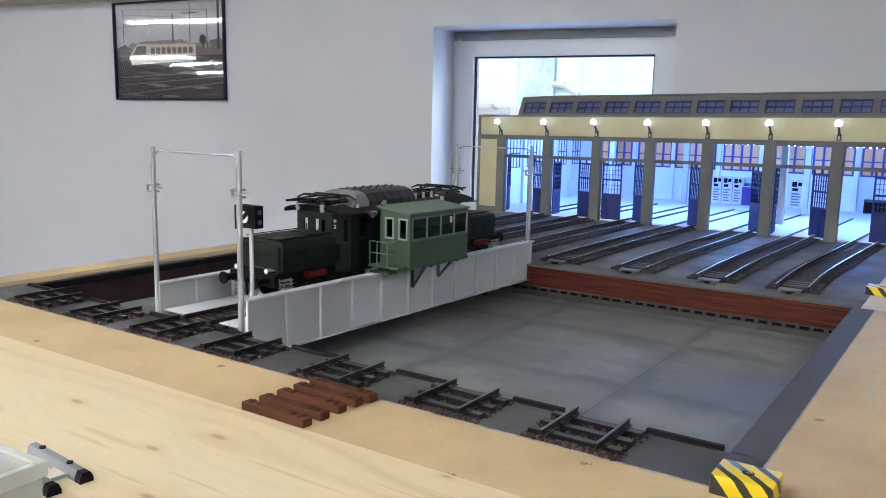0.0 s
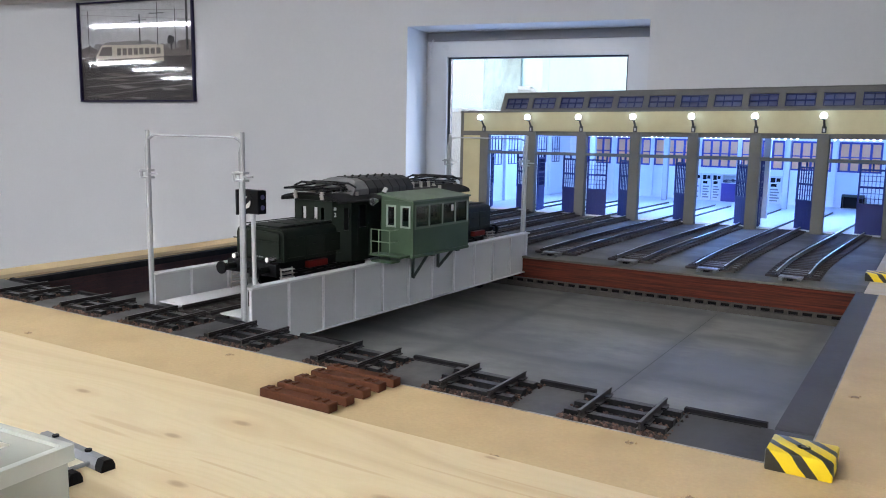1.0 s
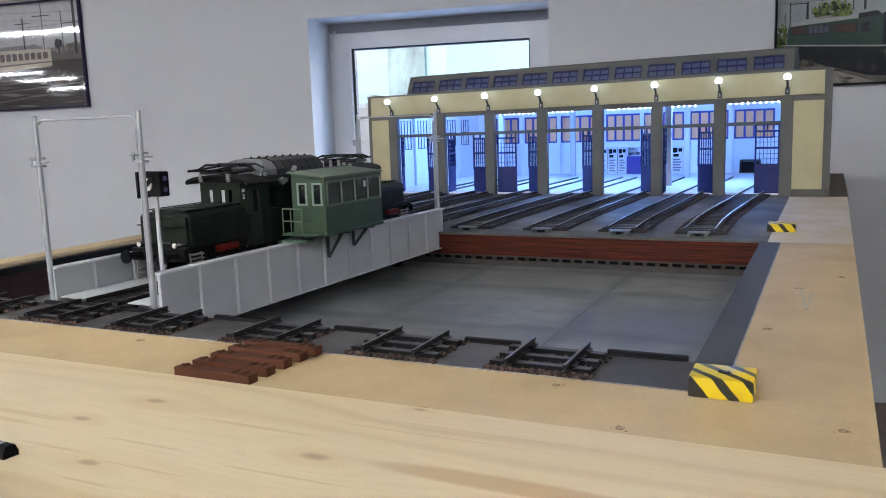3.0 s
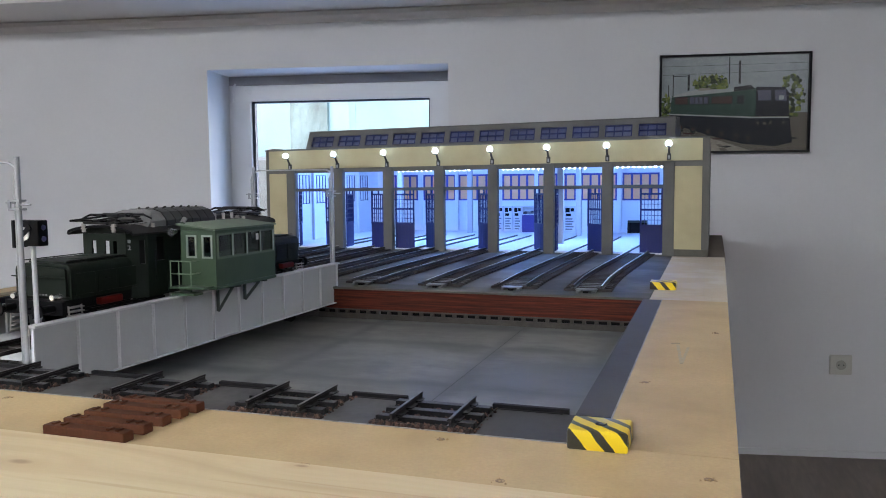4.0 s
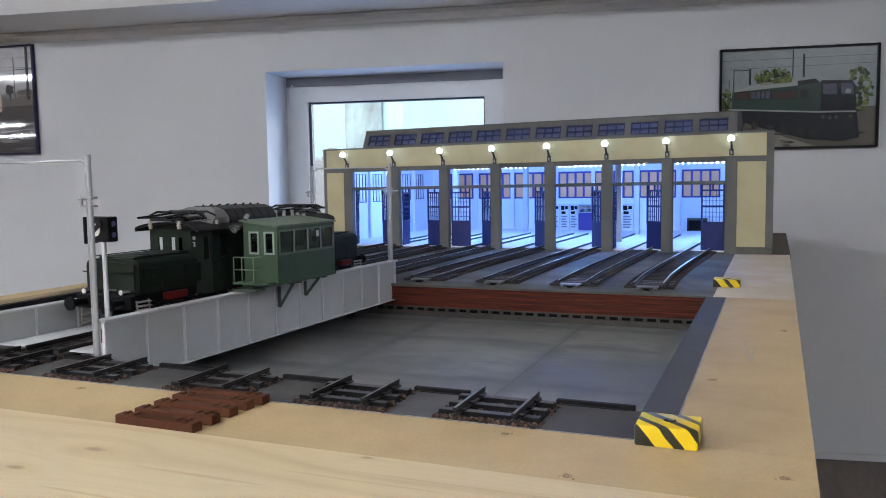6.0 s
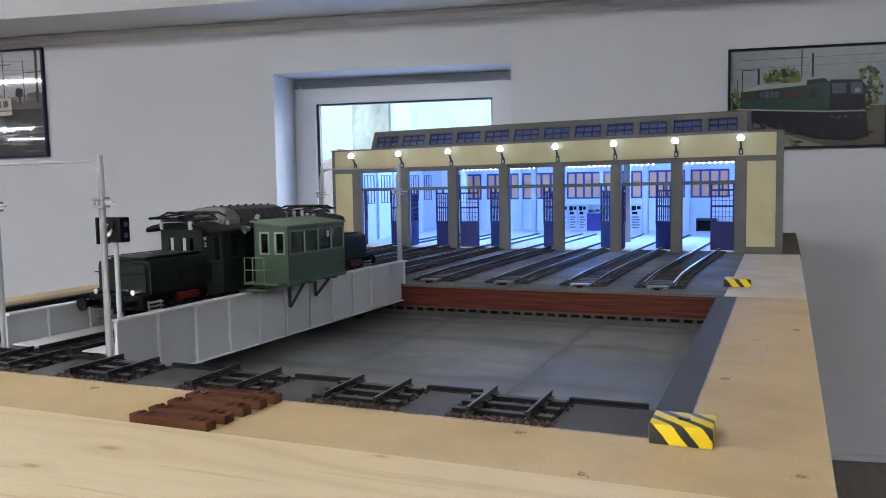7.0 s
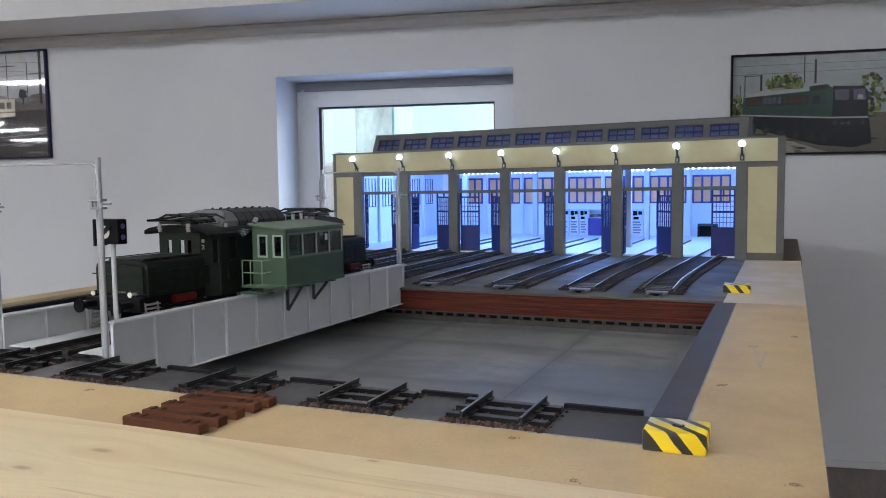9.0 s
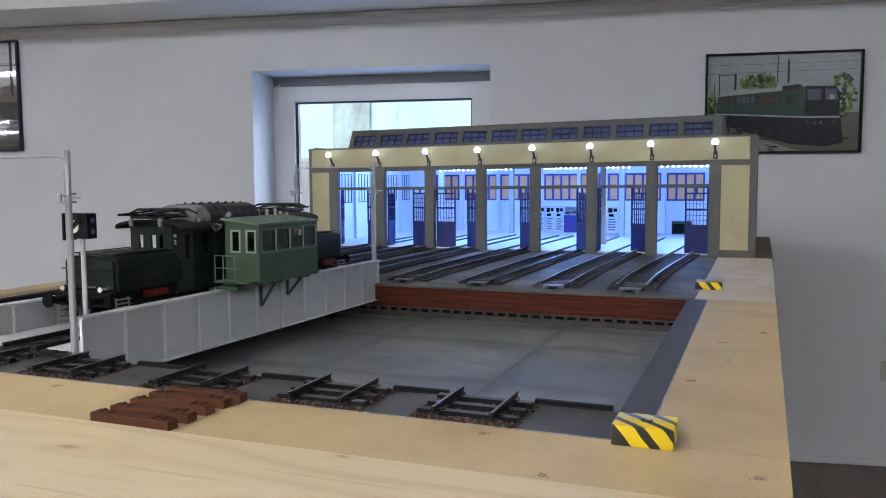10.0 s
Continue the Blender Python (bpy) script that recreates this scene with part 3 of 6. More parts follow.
# ceiling lamps, rows of long tubes
def ceiling_light():
    ob = thing("ceiling_light", pose(0, 0, 2.6), "long white fluorescent ceiling light, switched on", "ceiling light", "rows of ceiling lights")
    part("housing", box(B(), (-0.95, -0.09, -0.05), (0.95, 0.09, 0), 0.008), PVC, ob)
    part("diffuser", box(B(), (-0.93, -0.052, -0.075), (0.93, 0.052, -0.051), 0.01), TUBE, ob, "glowing white diffuser")
    return ob


TUBE = glow("fluorescent_tube", (0.935, 0.97, 1.065), 36.0)
first = ceiling_light()
first.matrix_basis = pose(-4.4, -1.0, 2.6, 0, 0, 10.3)
# the light at (2.9, -1.2) is unseen, added to brighten the right-hand wall
for x, y, r in ((-1.3, -1.1, 10.3), (-4.1, -4.2, 10.3), (-1.5, -4.0, 10.3), (2.9, -1.2, 10.3), (-7.95, -3.62, 10.3), (-12.4, -10.0, 12), (-12.6, -11.95, 22), (-13.7, -15.35, 10.3)):
    copy_thing(first, pose(x, y, 2.6, 0, 0, r))
lamp("window_daylight", "AREA", WALL @ pose((GX0 + GX1) / 2, 0.325, (GZ0 + GZ1) / 2, -90, 0, 0), 2.2, (0.27, 0.50, 1.0), (GX1 - GX0, GZ1 - GZ0))
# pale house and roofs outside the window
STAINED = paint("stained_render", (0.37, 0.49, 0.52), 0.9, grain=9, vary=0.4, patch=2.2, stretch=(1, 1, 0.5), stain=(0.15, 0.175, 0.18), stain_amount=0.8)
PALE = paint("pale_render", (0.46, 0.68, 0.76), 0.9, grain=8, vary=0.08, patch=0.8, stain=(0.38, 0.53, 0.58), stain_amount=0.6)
ROOFOUT = paint("grey_sheet_roof", (0.35, 0.38, 0.4), 0.7, grain=10, vary=0.1, patch=1)
solid("ground", box(B(), (-400, 6.2, -3.2), (400, 800, -3.0)), paint("grass_and_paving", (0.12, 0.13, 0.1), 0.9, grain=2, vary=0.3, patch=0.1), "flat ground outside the building", kind="structure")
house = thing("house", pose(-6.98, 15.0, -3.0), "pale weathered rendered building outside the window", "house")
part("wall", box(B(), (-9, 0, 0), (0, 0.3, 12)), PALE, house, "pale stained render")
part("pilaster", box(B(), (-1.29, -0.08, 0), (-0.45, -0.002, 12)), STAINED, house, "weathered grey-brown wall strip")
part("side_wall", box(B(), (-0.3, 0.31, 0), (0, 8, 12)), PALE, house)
part("roof", box(B(), (-9.3, -0.4, 12.01), (0.3, 8.3, 12.3)), ROOFOUT, house)
pp = rod(B(), (-0.45, -0.12, 4.97), (-0.18, -0.12, 4.95), 0.07)
rod(pp, (-0.18, -0.12, 4.95), (0.12, -0.12, 4.75), 0.07)
part("pipe", pp, ROOFOUT, house, "bent grey pipe")
solid("backdrop", box(B(), (-120, 90, -3), (60, 90.5, 70)), glow("overcast_sky", (1.0, 0.99, 1.0), 4.0), "bright overcast sky", kind="structure")
farh = thing("house", pose(-9.9, 22.0, -3.0), "pale rendered building farther off outside the window", "house")
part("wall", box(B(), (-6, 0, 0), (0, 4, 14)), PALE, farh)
part("roof", box(B(), (-6.2, -0.2, 14.01), (0.2, 4.2, 14.3)), ROOFOUT, farh)
low = thing("shed_roof", pose(-8.1, 10.5, -2.85), "low grey ribbed roof outside", "roof")
rb = box(B(), (-5, 0, 0), (2.2, 4, 4.25))
for i in range(24):
    box(rb, (-5 + i * 0.3, -0.05, 4.25), (-4.94 + i * 0.3, 4, 4.31))
part("roof", rb, ROOFOUT, low)


# ---------------------------------------------------------------- pictures and socket on the wall
def sheet(bm, pts, y, index):
    f = bm.faces.new([bm.verts.new((p[0], y, p[1])) for p in pts])
    f.material_index = index
    f.normal_update()
    if f.normal.y > 0:
        f.normal_flip()


def shot(color, rough=0.5):
    color = [min(0.85, 1.7 * c) for c in color]
    return paint("photo_print", color, rough, spec=0.1, grain=90, vary=0.15, patch=30, stain=[c * 0.7 for c in color], stain_amount=0.5)


def picture(x0, x1, z0, z1, rim, draw, mats, label, glazing, tilt=0.0):
    w, h = x1 - x0, z1 - z0
    ob = thing("framed_picture", WALL @ pose(x0, -0.002, z0, 0, tilt, 0), label, "picture")
    part("frame", holed(B(), (0, 0, 0), (1, 0, 0), (0, 0, 1), w, h, 0.022, [(0.008, 0.008, w - 0.008, h - 0.008)]), rim, ob, "slim dark picture frame")
    bm = B()
    draw(bm, w, h)
    part("photo", bm, mats, ob, "printed photograph of a railway vehicle")
    p = part("cover_glass", box(B(), (0.006, -0.016, 0.006), (w - 0.006, -0.0145, h - 0.006)), glazing, ob, "glossy cover glass")
    p.visible_shadow = False
    return ob


GLAZE = glass("picture_glass", (1, 1, 1), 0.03, 0.1)
GLAZEDULL = glass("anti_glare_glass", (1, 1, 1), 0.2, -0.25)
rnd = random.Random(4)


def blob(bm, cx, cz, rx, rz, y, index, n=16, rough=0.3):
    sheet(bm, [(cx + rx * math.cos(a) * (1 + rough * (rnd.random() - 0.5)), cz + rz * math.sin(a) * (1 + rough * (rnd.random() - 0.5))) for a in [2 * math.pi * i / n for i in range(n)]], y, index)


def quad(bm, w, h, x0, z0, x1, z1, y, index, skew=0.0):
    sheet(bm, [(x0 * w, z0 * h), (x1 * w, (z0 + skew) * h), (x1 * w, (z1 + skew) * h), (x0 * w, z1 * h)], y, index)


def tram_photo(bm, w, h):
    quad(bm, w, h, 0.01, 0.5, 0.99, 0.99, -0.002, 0)
    quad(bm, w, h, 0.01, 0.01, 0.99, 0.5, -0.002, 1)
    quad(bm, w, h, 0.01, 0.45, 0.99, 0.54, -0.003, 4)
    for i in range(9):
        blob(bm, (0.08 + 0.105 * i) * w, (0.53 + 0.02 * (i % 3)) * h, 0.06 * w, 0.035 * h, -0.0032, 5 if i % 2 else 4, 14, 0.6)
    sheet(bm, [(0.15 * w, 0.36 * h), (0.74 * w, 0.40 * h), (0.74 * w, 0.56 * h), (0.31 * w, 0.58 * h), (0.20 * w, 0.57 * h), (0.14 * w, 0.46 * h)], -0.004, 3)
    sheet(bm, [(0.165 * w, 0.465 * h), (0.205 * w, 0.55 * h), (0.29 * w, 0.555 * h), (0.29 * w, 0.465 * h)], -0.005, 4)
    for i in range(8):
        x = 0.335 + 0.049 * i
        quad(bm, w, h, x, 0.465 + 0.001 * i, x + 0.036, 0.535 - 0.0005 * i, -0.005, 4)
    sheet(bm, [(0.16 * w, 0.41 * h), (0.74 * w, 0.435 * h), (0.74 * w, 0.445 * h), (0.155 * w, 0.425 * h)], -0.0052, 4)
    sheet(bm, [(0.16 * w, 0.32 * h), (0.74 * w, 0.37 * h), (0.74 * w, 0.40 * h), (0.15 * w, 0.36 * h)], -0.0042, 2)
    blob(bm, 0.44 * w, 0.585 * h, 0.23 * w, 0.02 * h, -0.005, 5)
    for x, z0, z1, k in ((0.535, 0.57, 0.86, 0.012), (0.69, 0.55, 0.97, 0.006), (0.93, 0.5, 0.99, 0.02), (0.08, 0.5, 0.92, 0.006), (0.84, 0.52, 0.9, 0.006)):
        quad(bm, w, h, x, z0, x + k, z1, -0.005, 2)
    for x, z in ((0.53, 0.80), (0.685, 0.86), (0.92, 0.78)):
        quad(bm, w, h, x - 0.06, z, x + 0.07, z + 0.008, -0.005, 2)
    for z, k in ((0.93, -0.05), (0.88, -0.09), (0.75, 0.03)):
        quad(bm, w, h, 0.02, z, 0.98, z + 0.004, -0.0048, 5, k)
    quad(bm, w, h, 0.80, 0.5, 0.812, 0.58, -0.005, 2)
    blob(bm, 0.805 * w, 0.6 * h, 0.03 * w, 0.045 * h, -0.005, 2)
    for z, k in ((0.28, 0.05), (0.2, 0.08), (0.1, 0.12)):
        quad(bm, w, h, 0.05, z - 0.05, 0.97, z - 0.043, -0.005, 5, k)
    for i in range(14):
        blob(bm, (0.11 + 0.78 * rnd.random()) * w, (0.04 + 0.26 * rnd.random()) * h, 0.07 * w, 0.012 * h, -0.0046, 4 if i % 3 else 5, 10, 0.7)


def loco_photo(bm, w, h):
    def poly(y, index, *pts):
        sheet(bm, [(px * w, pz * h) for px, pz in pts], y, index)

    def foliage(cx, cz, rx, rz, count):
        for i in range(count):
            a, r = rnd.random() * 6.28, math.sqrt(rnd.random())
            blob(bm, (cx + rx * r * math.cos(a)) * w, (cz + rz * r * math.sin(a)) * h, 0.011 * w * (0.6 + rnd.random()), 0.018 * h * (0.6 + rnd.random()), -0.0030 - 0.000012 * i, (5, 10, 11)[i % 3], 9, 0.8)

    quad(bm, w, h, 0.01, 0.40, 0.99, 0.99, -0.002, 0)
    quad(bm, w, h, 0.01, 0.01, 0.99, 0.40, -0.002, 4)
    foliage(0.345, 0.70, 0.115, 0.095, 130)
    foliage(0.045, 0.49, 0.032, 0.11, 45)
    foliage(0.88, 0.56, 0.085, 0.21, 95)
    for x, z0, z1, k in ((0.465, 0.70, 0.97, 0.007), (0.53, 0.70, 0.93, 0.014), (0.19, 0.64, 0.80, 0.014), (0.09, 0.58, 0.80, 0.006), (0.06, 0.58, 0.70, 0.005)):
        quad(bm, w, h, x, z0, x + k, z1, -0.0042, 2)
    quad(bm, w, h, 0.09, 0.785, 0.20, 0.793, -0.0042, 2)
    for z, k in ((0.80, 0.02), (0.885, 0.01)):
        quad(bm, w, h, 0.02, z, 0.98, z + 0.003, -0.0041, 2, k)
    poly(-0.005, 6, (0.075, 0.405), (0.625, 0.365), (0.625, 0.645), (0.085, 0.59))
    poly(-0.0055, 7, (0.085, 0.575), (0.50, 0.622), (0.50, 0.645), (0.26, 0.650), (0.12, 0.605))
    poly(-0.0056, 9, (0.26, 0.635), (0.35, 0.642), (0.34, 0.665), (0.27, 0.66))
    poly(-0.0055, 2, (0.50, 0.622), (0.64, 0.645), (0.61, 0.685), (0.50, 0.665))
    poly(-0.0060, 6, (0.625, 0.365), (0.66, 0.365), (0.65, 0.655), (0.625, 0.645))
    poly(-0.0062, 1, (0.645, 0.365), (0.865, 0.365), (0.862, 0.60), (0.835, 0.655), (0.648, 0.665))
    poly(-0.0070, 8, (0.662, 0.525), (0.745, 0.525), (0.745, 0.628), (0.655, 0.628))
    poly(-0.0070, 8, (0.775, 0.520), (0.850, 0.515), (0.842, 0.628), (0.768, 0.628))
    poly(-0.0072, 0, (0.795, 0.53), (0.83, 0.53), (0.83, 0.57), (0.80, 0.575))
    poly(-0.0071, 2, (0.745, 0.40), (0.782, 0.40), (0.782, 0.43), (0.745, 0.43))
    poly(-0.0075, 7, (0.075, 0.395), (0.635, 0.348), (0.865, 0.345), (0.865, 0.358), (0.635, 0.362), (0.075, 0.408))
    poly(-0.0065, 1, (0.085, 0.31), (0.30, 0.20), (0.56, 0.09), (0.78, 0.06), (0.89, 0.10), (0.87, 0.345), (0.635, 0.348), (0.075, 0.395))
    for x0, x1, mt in ((0.108, 0.190, 3), (0.353, 0.487, 3), (0.208, 0.332, 7), (0.528, 0.562, 2)):
        poly(-0.0070, 2, (x0 - 0.006, 0.497), (x1 + 0.006, 0.493), (x1 + 0.006, 0.583), (x0 - 0.006, 0.573))
        for i in range(4 if mt == 7 else 1):
            k = (x1 - x0) / (4 if mt == 7 else 1)
            poly(-0.0072, 8 if mt == 7 else mt, (x0 + i * k, 0.505), (x0 + (i + 0.8) * k if mt == 7 else x1, 0.502), (x0 + (i + 0.8) * k if mt == 7 else x1, 0.575), (x0 + i * k, 0.568))
    for i, x in enumerate((0.16, 0.22, 0.29, 0.37, 0.44, 0.52, 0.58)):
        poly(-0.0074, 2, (x, 0.37), (x + 0.002, 0.37), (x + 0.002, 0.58 + 0.01 * i / 2), (x, 0.58 + 0.01 * i / 2))
    for cx in (0.15, 0.23, 0.33, 0.42, 0.52, 0.60):
        blob(bm, cx * w, (0.27 - 0.26 * (cx - 0.15)) * h, 0.022 * w, 0.045 * h, -0.0080, 2)
        blob(bm, cx * w, (0.265 - 0.26 * (cx - 0.15)) * h, 0.010 * w, 0.02 * h, -0.0082, 3)
    for cx, cz in ((0.66, 0.30), (0.705, 0.295), (0.83, 0.30), (0.745, 0.30)):
        blob(bm, cx * w, cz * h, 0.010 * w, 0.014 * h, -0.0080, 4, 10, 0.3)
    poly(-0.0040, 9, (0.33, 0.02), (0.62, 0.02), (0.50, 0.08), (0.36, 0.15), (0.33, 0.14))
    poly(-0.0041, 4, (0.42, 0.02), (0.47, 0.02), (0.40, 0.11), (0.38, 0.12))
    for i in range(16):
        blob(bm, (0.09 + 0.82 * rnd.random()) * w, (0.03 + 0.2 * rnd.random()) * h, 0.05 * w, 0.01 * h, -0.0045, (3, 9, 2)[i % 3], 9, 0.7)


picture(-4.869, -4.069, 1.239, 1.791, paint("dark_blue_frame", (0.016, 0.012, 0.05), 0.4, spec=0.2), tram_photo,
        [shot((0.33, 0.33, 0.335)), shot((0.045, 0.040, 0.038)), shot((0.03, 0.03, 0.032)), shot((0.38, 0.345, 0.285)), shot((0.11, 0.095, 0.088)), shot((0.17, 0.16, 0.155))], "glazed photograph of a cream rail vehicle in a dark blue frame", GLAZE, -0.4)
picture(-0.751, -0.129, 1.190, 1.6105, paint("black_frame", (0.006, 0.006, 0.0065), 0.45, spec=0.15), loco_photo,
        [shot((0.185, 0.205, 0.205)), shot((0.012, 0.013, 0.016)), shot((0.02, 0.021, 0.021)), shot((0.050, 0.030, 0.026)), shot((0.085, 0.075, 0.06)), shot((0.055, 0.075, 0.022)), shot((0.026, 0.046, 0.036)), shot((0.22, 0.23, 0.215)), shot((0.06, 0.062, 0.085)), shot((0.17, 0.155, 0.13)), shot((0.11, 0.13, 0.035)), shot((0.016, 0.022, 0.01))],
        "photograph of a green electric locomotive in a slim black frame", GLAZEDULL)
sock = thing("wall_socket", WALL @ pose(0.0285, -0.001, 0.272), "single beige wall socket on the white wall", "socket")
SOCK = paint("beige_plastic", (0.5, 0.49, 0.44), 0.4)
part("plate", box(B(), (-0.046, -0.014, -0.043), (0.046, 0, 0.043), 0.005), SOCK, sock)
# no recess: the insert's darker tone paints the shade inside it
part("insert", rod(B(), (0, -0.0135, 0), (0, -0.0155, 0), 0.021, 24), paint("socket_shade", (0.33, 0.32, 0.28), 0.5), sock, "round flat socket insert, recess shade painted in", smooth=True)
# contact holes are black studs, the dark inside put into the colour
for s in (-1, 1):
    part("contact_hole", rod(B(), (0.0095 * s, -0.0145, 0), (0.0095 * s, -0.0165, 0), 0.0028, 10), BLACKM, sock)

# ---------------------------------------------------------------- the layout table
X0, X1 = -1.197, -0.015          # outer edges of the board
PX0, PX1 = -1.11, -0.1345         # the pit
PY0, PY1 = 0.697, 1.330
NB = 0.6255                      # near edge of the dark plate
PITZ = 0.8485
table = thing("layout_table", pose(0, 0, 0), "brown fibreboard model railway table with a rectangular pit", "table")
RX0, RX1, SEAM, PLX = -0.0195, -0.0105, 1.323, -1.119   # right edge near and far, seam in the board, left rim


def edge_x(y):
    """The table's long edge runs a little askew."""
    return RX0 + (RX1 - RX0) * (y - 0.53) / 1.5


part("near_board", extrude(B(), [(X0, 0.5325), (edge_x(0.5325), 0.5325), (edge_x(NB), NB), (X0, NB)], T - 0.018, T, "z"), MDF, table)
part("side_board", extrude(B(), [(-0.107, NB + 0.0005), (edge_x(NB), NB + 0.0005), (edge_x(SEAM), SEAM), (-0.107, SEAM)], T - 0.018, T, "z"), MDF, table)
part("side_board", box(B(), (X0, NB + 0.0005, T - 0.018), (PLX, 2.81, T)), MDF, table)
part("far_board", extrude(B(), [(-0.125, SEAM + 0.0012), (edge_x(SEAM), SEAM + 0.0012), (edge_x(2.028), 2.028), (-0.125, 2.028)], T - 0.018, T, "z"), MDF_FAR, table, "dusty fibreboard with whitish scuffs")
part("edge_strip", box(B(), (-1.146, NB + 0.003, T + 0.0001), (PLX - 0.0005, 2.02, T + 0.0008)), paint("brown_strip", (0.27, 0.20, 0.115), 0.7, grain=300, vary=0.15, patch=9, stain=(0.20, 0.15, 0.09), stain_amount=0.7), table, "thin brown strip along the board")
part("shed_board", box(B(), (PLX + 0.0005, 2.0285, T - 0.018), (-0.0085, 2.81, T - 0.001)), EDGEWOOD, table)
ap = box(B(), (X0 + 0.02, 0.56, T - 0.14), (X1 - 0.02, 0.58, T - 0.0185))
box(ap, (X0 + 0.02, 2.75, T - 0.14), (X1 - 0.02, 2.77, T - 0.0185))
box(ap, (X0 + 0.02, 0.5805, T - 0.14), (X0 + 0.04, 2.7495, T - 0.0185))
box(ap, (X1 - 0.04, 0.5805, T - 0.14), (X1 - 0.02, 2.7495, T - 0.0185))
part("apron", ap, EDGEWOOD, table)
for x in (X0 + 0.07, X1 - 0.07):
    for y in (0.62, 2.70):
        part("leg", box(B(), (x - 0.03, y - 0.03, FLOOR), (x + 0.03, y + 0.03, T - 0.0185), 0.003), EDGEWOOD, table)
SCREW = paint("dull_screw", (0.30, 0.21, 0.12), 0.6, metal=0.2, grain=700, vary=0.4, patch=200, stain=(0.12, 0.08, 0.05), stain_amount=0.9)
SPLINTER = pebbles("splinters", (0.26, 0.17, 0.09), (0.42, 0.29, 0.15), (0.55, 0.43, 0.27))
for i, (x, y) in enumerate(((-0.2137, 0.6085), (-0.1551, 0.545), (-0.0369, 0.584), (-0.598, 0.606), (-0.0915, 0.811), (-0.031, 1.068), (-0.819, 0.5455), (-0.279, 0.5345))):
    sc = part("screw", rod(B(), (x, y, T - 0.003), (x, y, T + 0.0002), 0.0030, 12), SCREW, table)
    part("splinter", gravel(B(), x - 0.005, x + 0.005, y - 0.004, y + 0.004, T - 0.0003, 9, i + 3, 0.0010), SPLINTER, sc)
CHALK = paint("faded_chalk", (0.42, 0.39, 0.29), 0.9, grain=900, vary=0.25, patch=200, stain=(0.47, 0.352, 0.185), stain_amount=0.9)
for i, (a, b, w) in enumerate((((-0.0712, 0.990), (-0.0637, 0.893), 0.0016), ((-0.0637, 0.893), (-0.0597, 0.977), 0.0014), ((-0.080, 0.992), (-0.067, 0.996), 0.0012))):
    d = math.hypot(b[0] - a[0], b[1] - a[1])
    part("chalk_stroke", box(B(), (-w, 0.002, 0), (w, d - 0.002, 0.0002 + 0.0002 * i)), CHALK, table, "faded pale chalk stroke", m=pose(*a, T, 0, 0, math.degrees(math.atan2(a[0] - b[0], b[1] - a[1]))))
bench = thing("workbench", pose(0, 0, 0), "light knotty pine worktop in front of the layout", "workbench")
wt = B()
wt_v = [(-2.6, 0.528), (0.5, 0.532), (0.5, -0.4), (-2.6, -0.4)]
extrude(wt, wt_v, T - 0.026, T + 0.003, "z")
bmesh.ops.bevel(wt, geom=[e for e in wt.edges if all(v.co.z > T for v in e.verts)], offset=0.0015, segments=2, affect="EDGES")
part("worktop", wt, PINE, bench, "pale knotty pine board")
for x, y in ((-2.5, -0.3), (0.4, -0.3), (-2.5, 0.45), (0.4, 0.4)):
    part("leg", box(B(), (x - 0.035, y - 0.035, FLOOR), (x + 0.035, y + 0.035, T - 0.0265), 0.003), PINE, bench)

EDGEP = paint("pale_edge_line", (0.33, 0.31, 0.29), 0.7, grain=300, vary=0.3, patch=60, stain=(0.12, 0.11, 0.1), stain_amount=0.9)
part("edge_line", box(B(), (PLX, NB - 0.0012, T - 0.002), (-0.1085, NB + 0.0004, T + 0.0004)), EDGEP, table, "thin pale line along the pit edge")
part("edge_line", box(B(), (-0.1074, NB + 0.003, T - 0.002), (-0.1062, SEAM, T + 0.0004)), EDGEP, table, "thin pale line along the pit edge")
pit = thing("transfer_pit", pose(0, 0, 0), "grey concrete pit of a model transfer table with brick side walls", "pit", kind="structure")
part("pit_floor", box(B(), (PX0 - 0.01, PY0 - 0.01, PITZ - 0.01), (PX1 + 0.01, PY1 + 0.01, PITZ)), PITFLOOR, pit, "stained blue-grey concrete floor")
part("joint", box(B(), (-0.3143, PY0, PITZ), (-0.3136, PY1 - 0.03, PITZ + 0.0002)), DARKPLATE, pit)
part("near_plate", box(B(), (PLX + 0.0005, NB + 0.0005, T - 0.02), (-0.1075, PY0, T - 0.006)), DARKPLATE, pit, "dark grey plate with recessed track ends")
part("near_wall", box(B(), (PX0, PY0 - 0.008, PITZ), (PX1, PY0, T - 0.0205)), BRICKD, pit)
part("side_rim", box(B(), (PX1, PY0 + 0.0005, PITZ - 0.005), (-0.1075, PY1 + 0.0, T - 0.0005)), RIM, pit, "smooth blue-grey rim strip")
part("side_rim", box(B(), (PLX + 0.0005, PY0 + 0.0005, T - 0.01), (PX0 + 0.004, PY1, T - 0.001)), BLACKISH, pit)
part("side_brick", box(B(), (PX0 - 0.012, PY0 + 0.001, PITZ), (PX0, PY1, T - 0.0105)), BRICKD, pit, "dark red brick wall, shade put into its colour")
part("far_brick", box(B(), (PX0, PY1, PITZ + 0.004), (PX1 + 0.0, PY1 + 0.02, T - 0.0035)), BRICKM, pit, "red brick retaining wall")
part("coping", box(B(), (PX0 - 0.019, PY1 - 0.003, T - 0.003), (-0.1255, 1.386, T + 0.0005), 0.0008), LEDGE, pit, "olive-grey concrete coping")
part("footing", box(B(), (PX0, PY1 - 0.0085, PITZ + 0.0001), (PX1, PY1 - 0.0005, PITZ + 0.0084)), RACKM, pit)
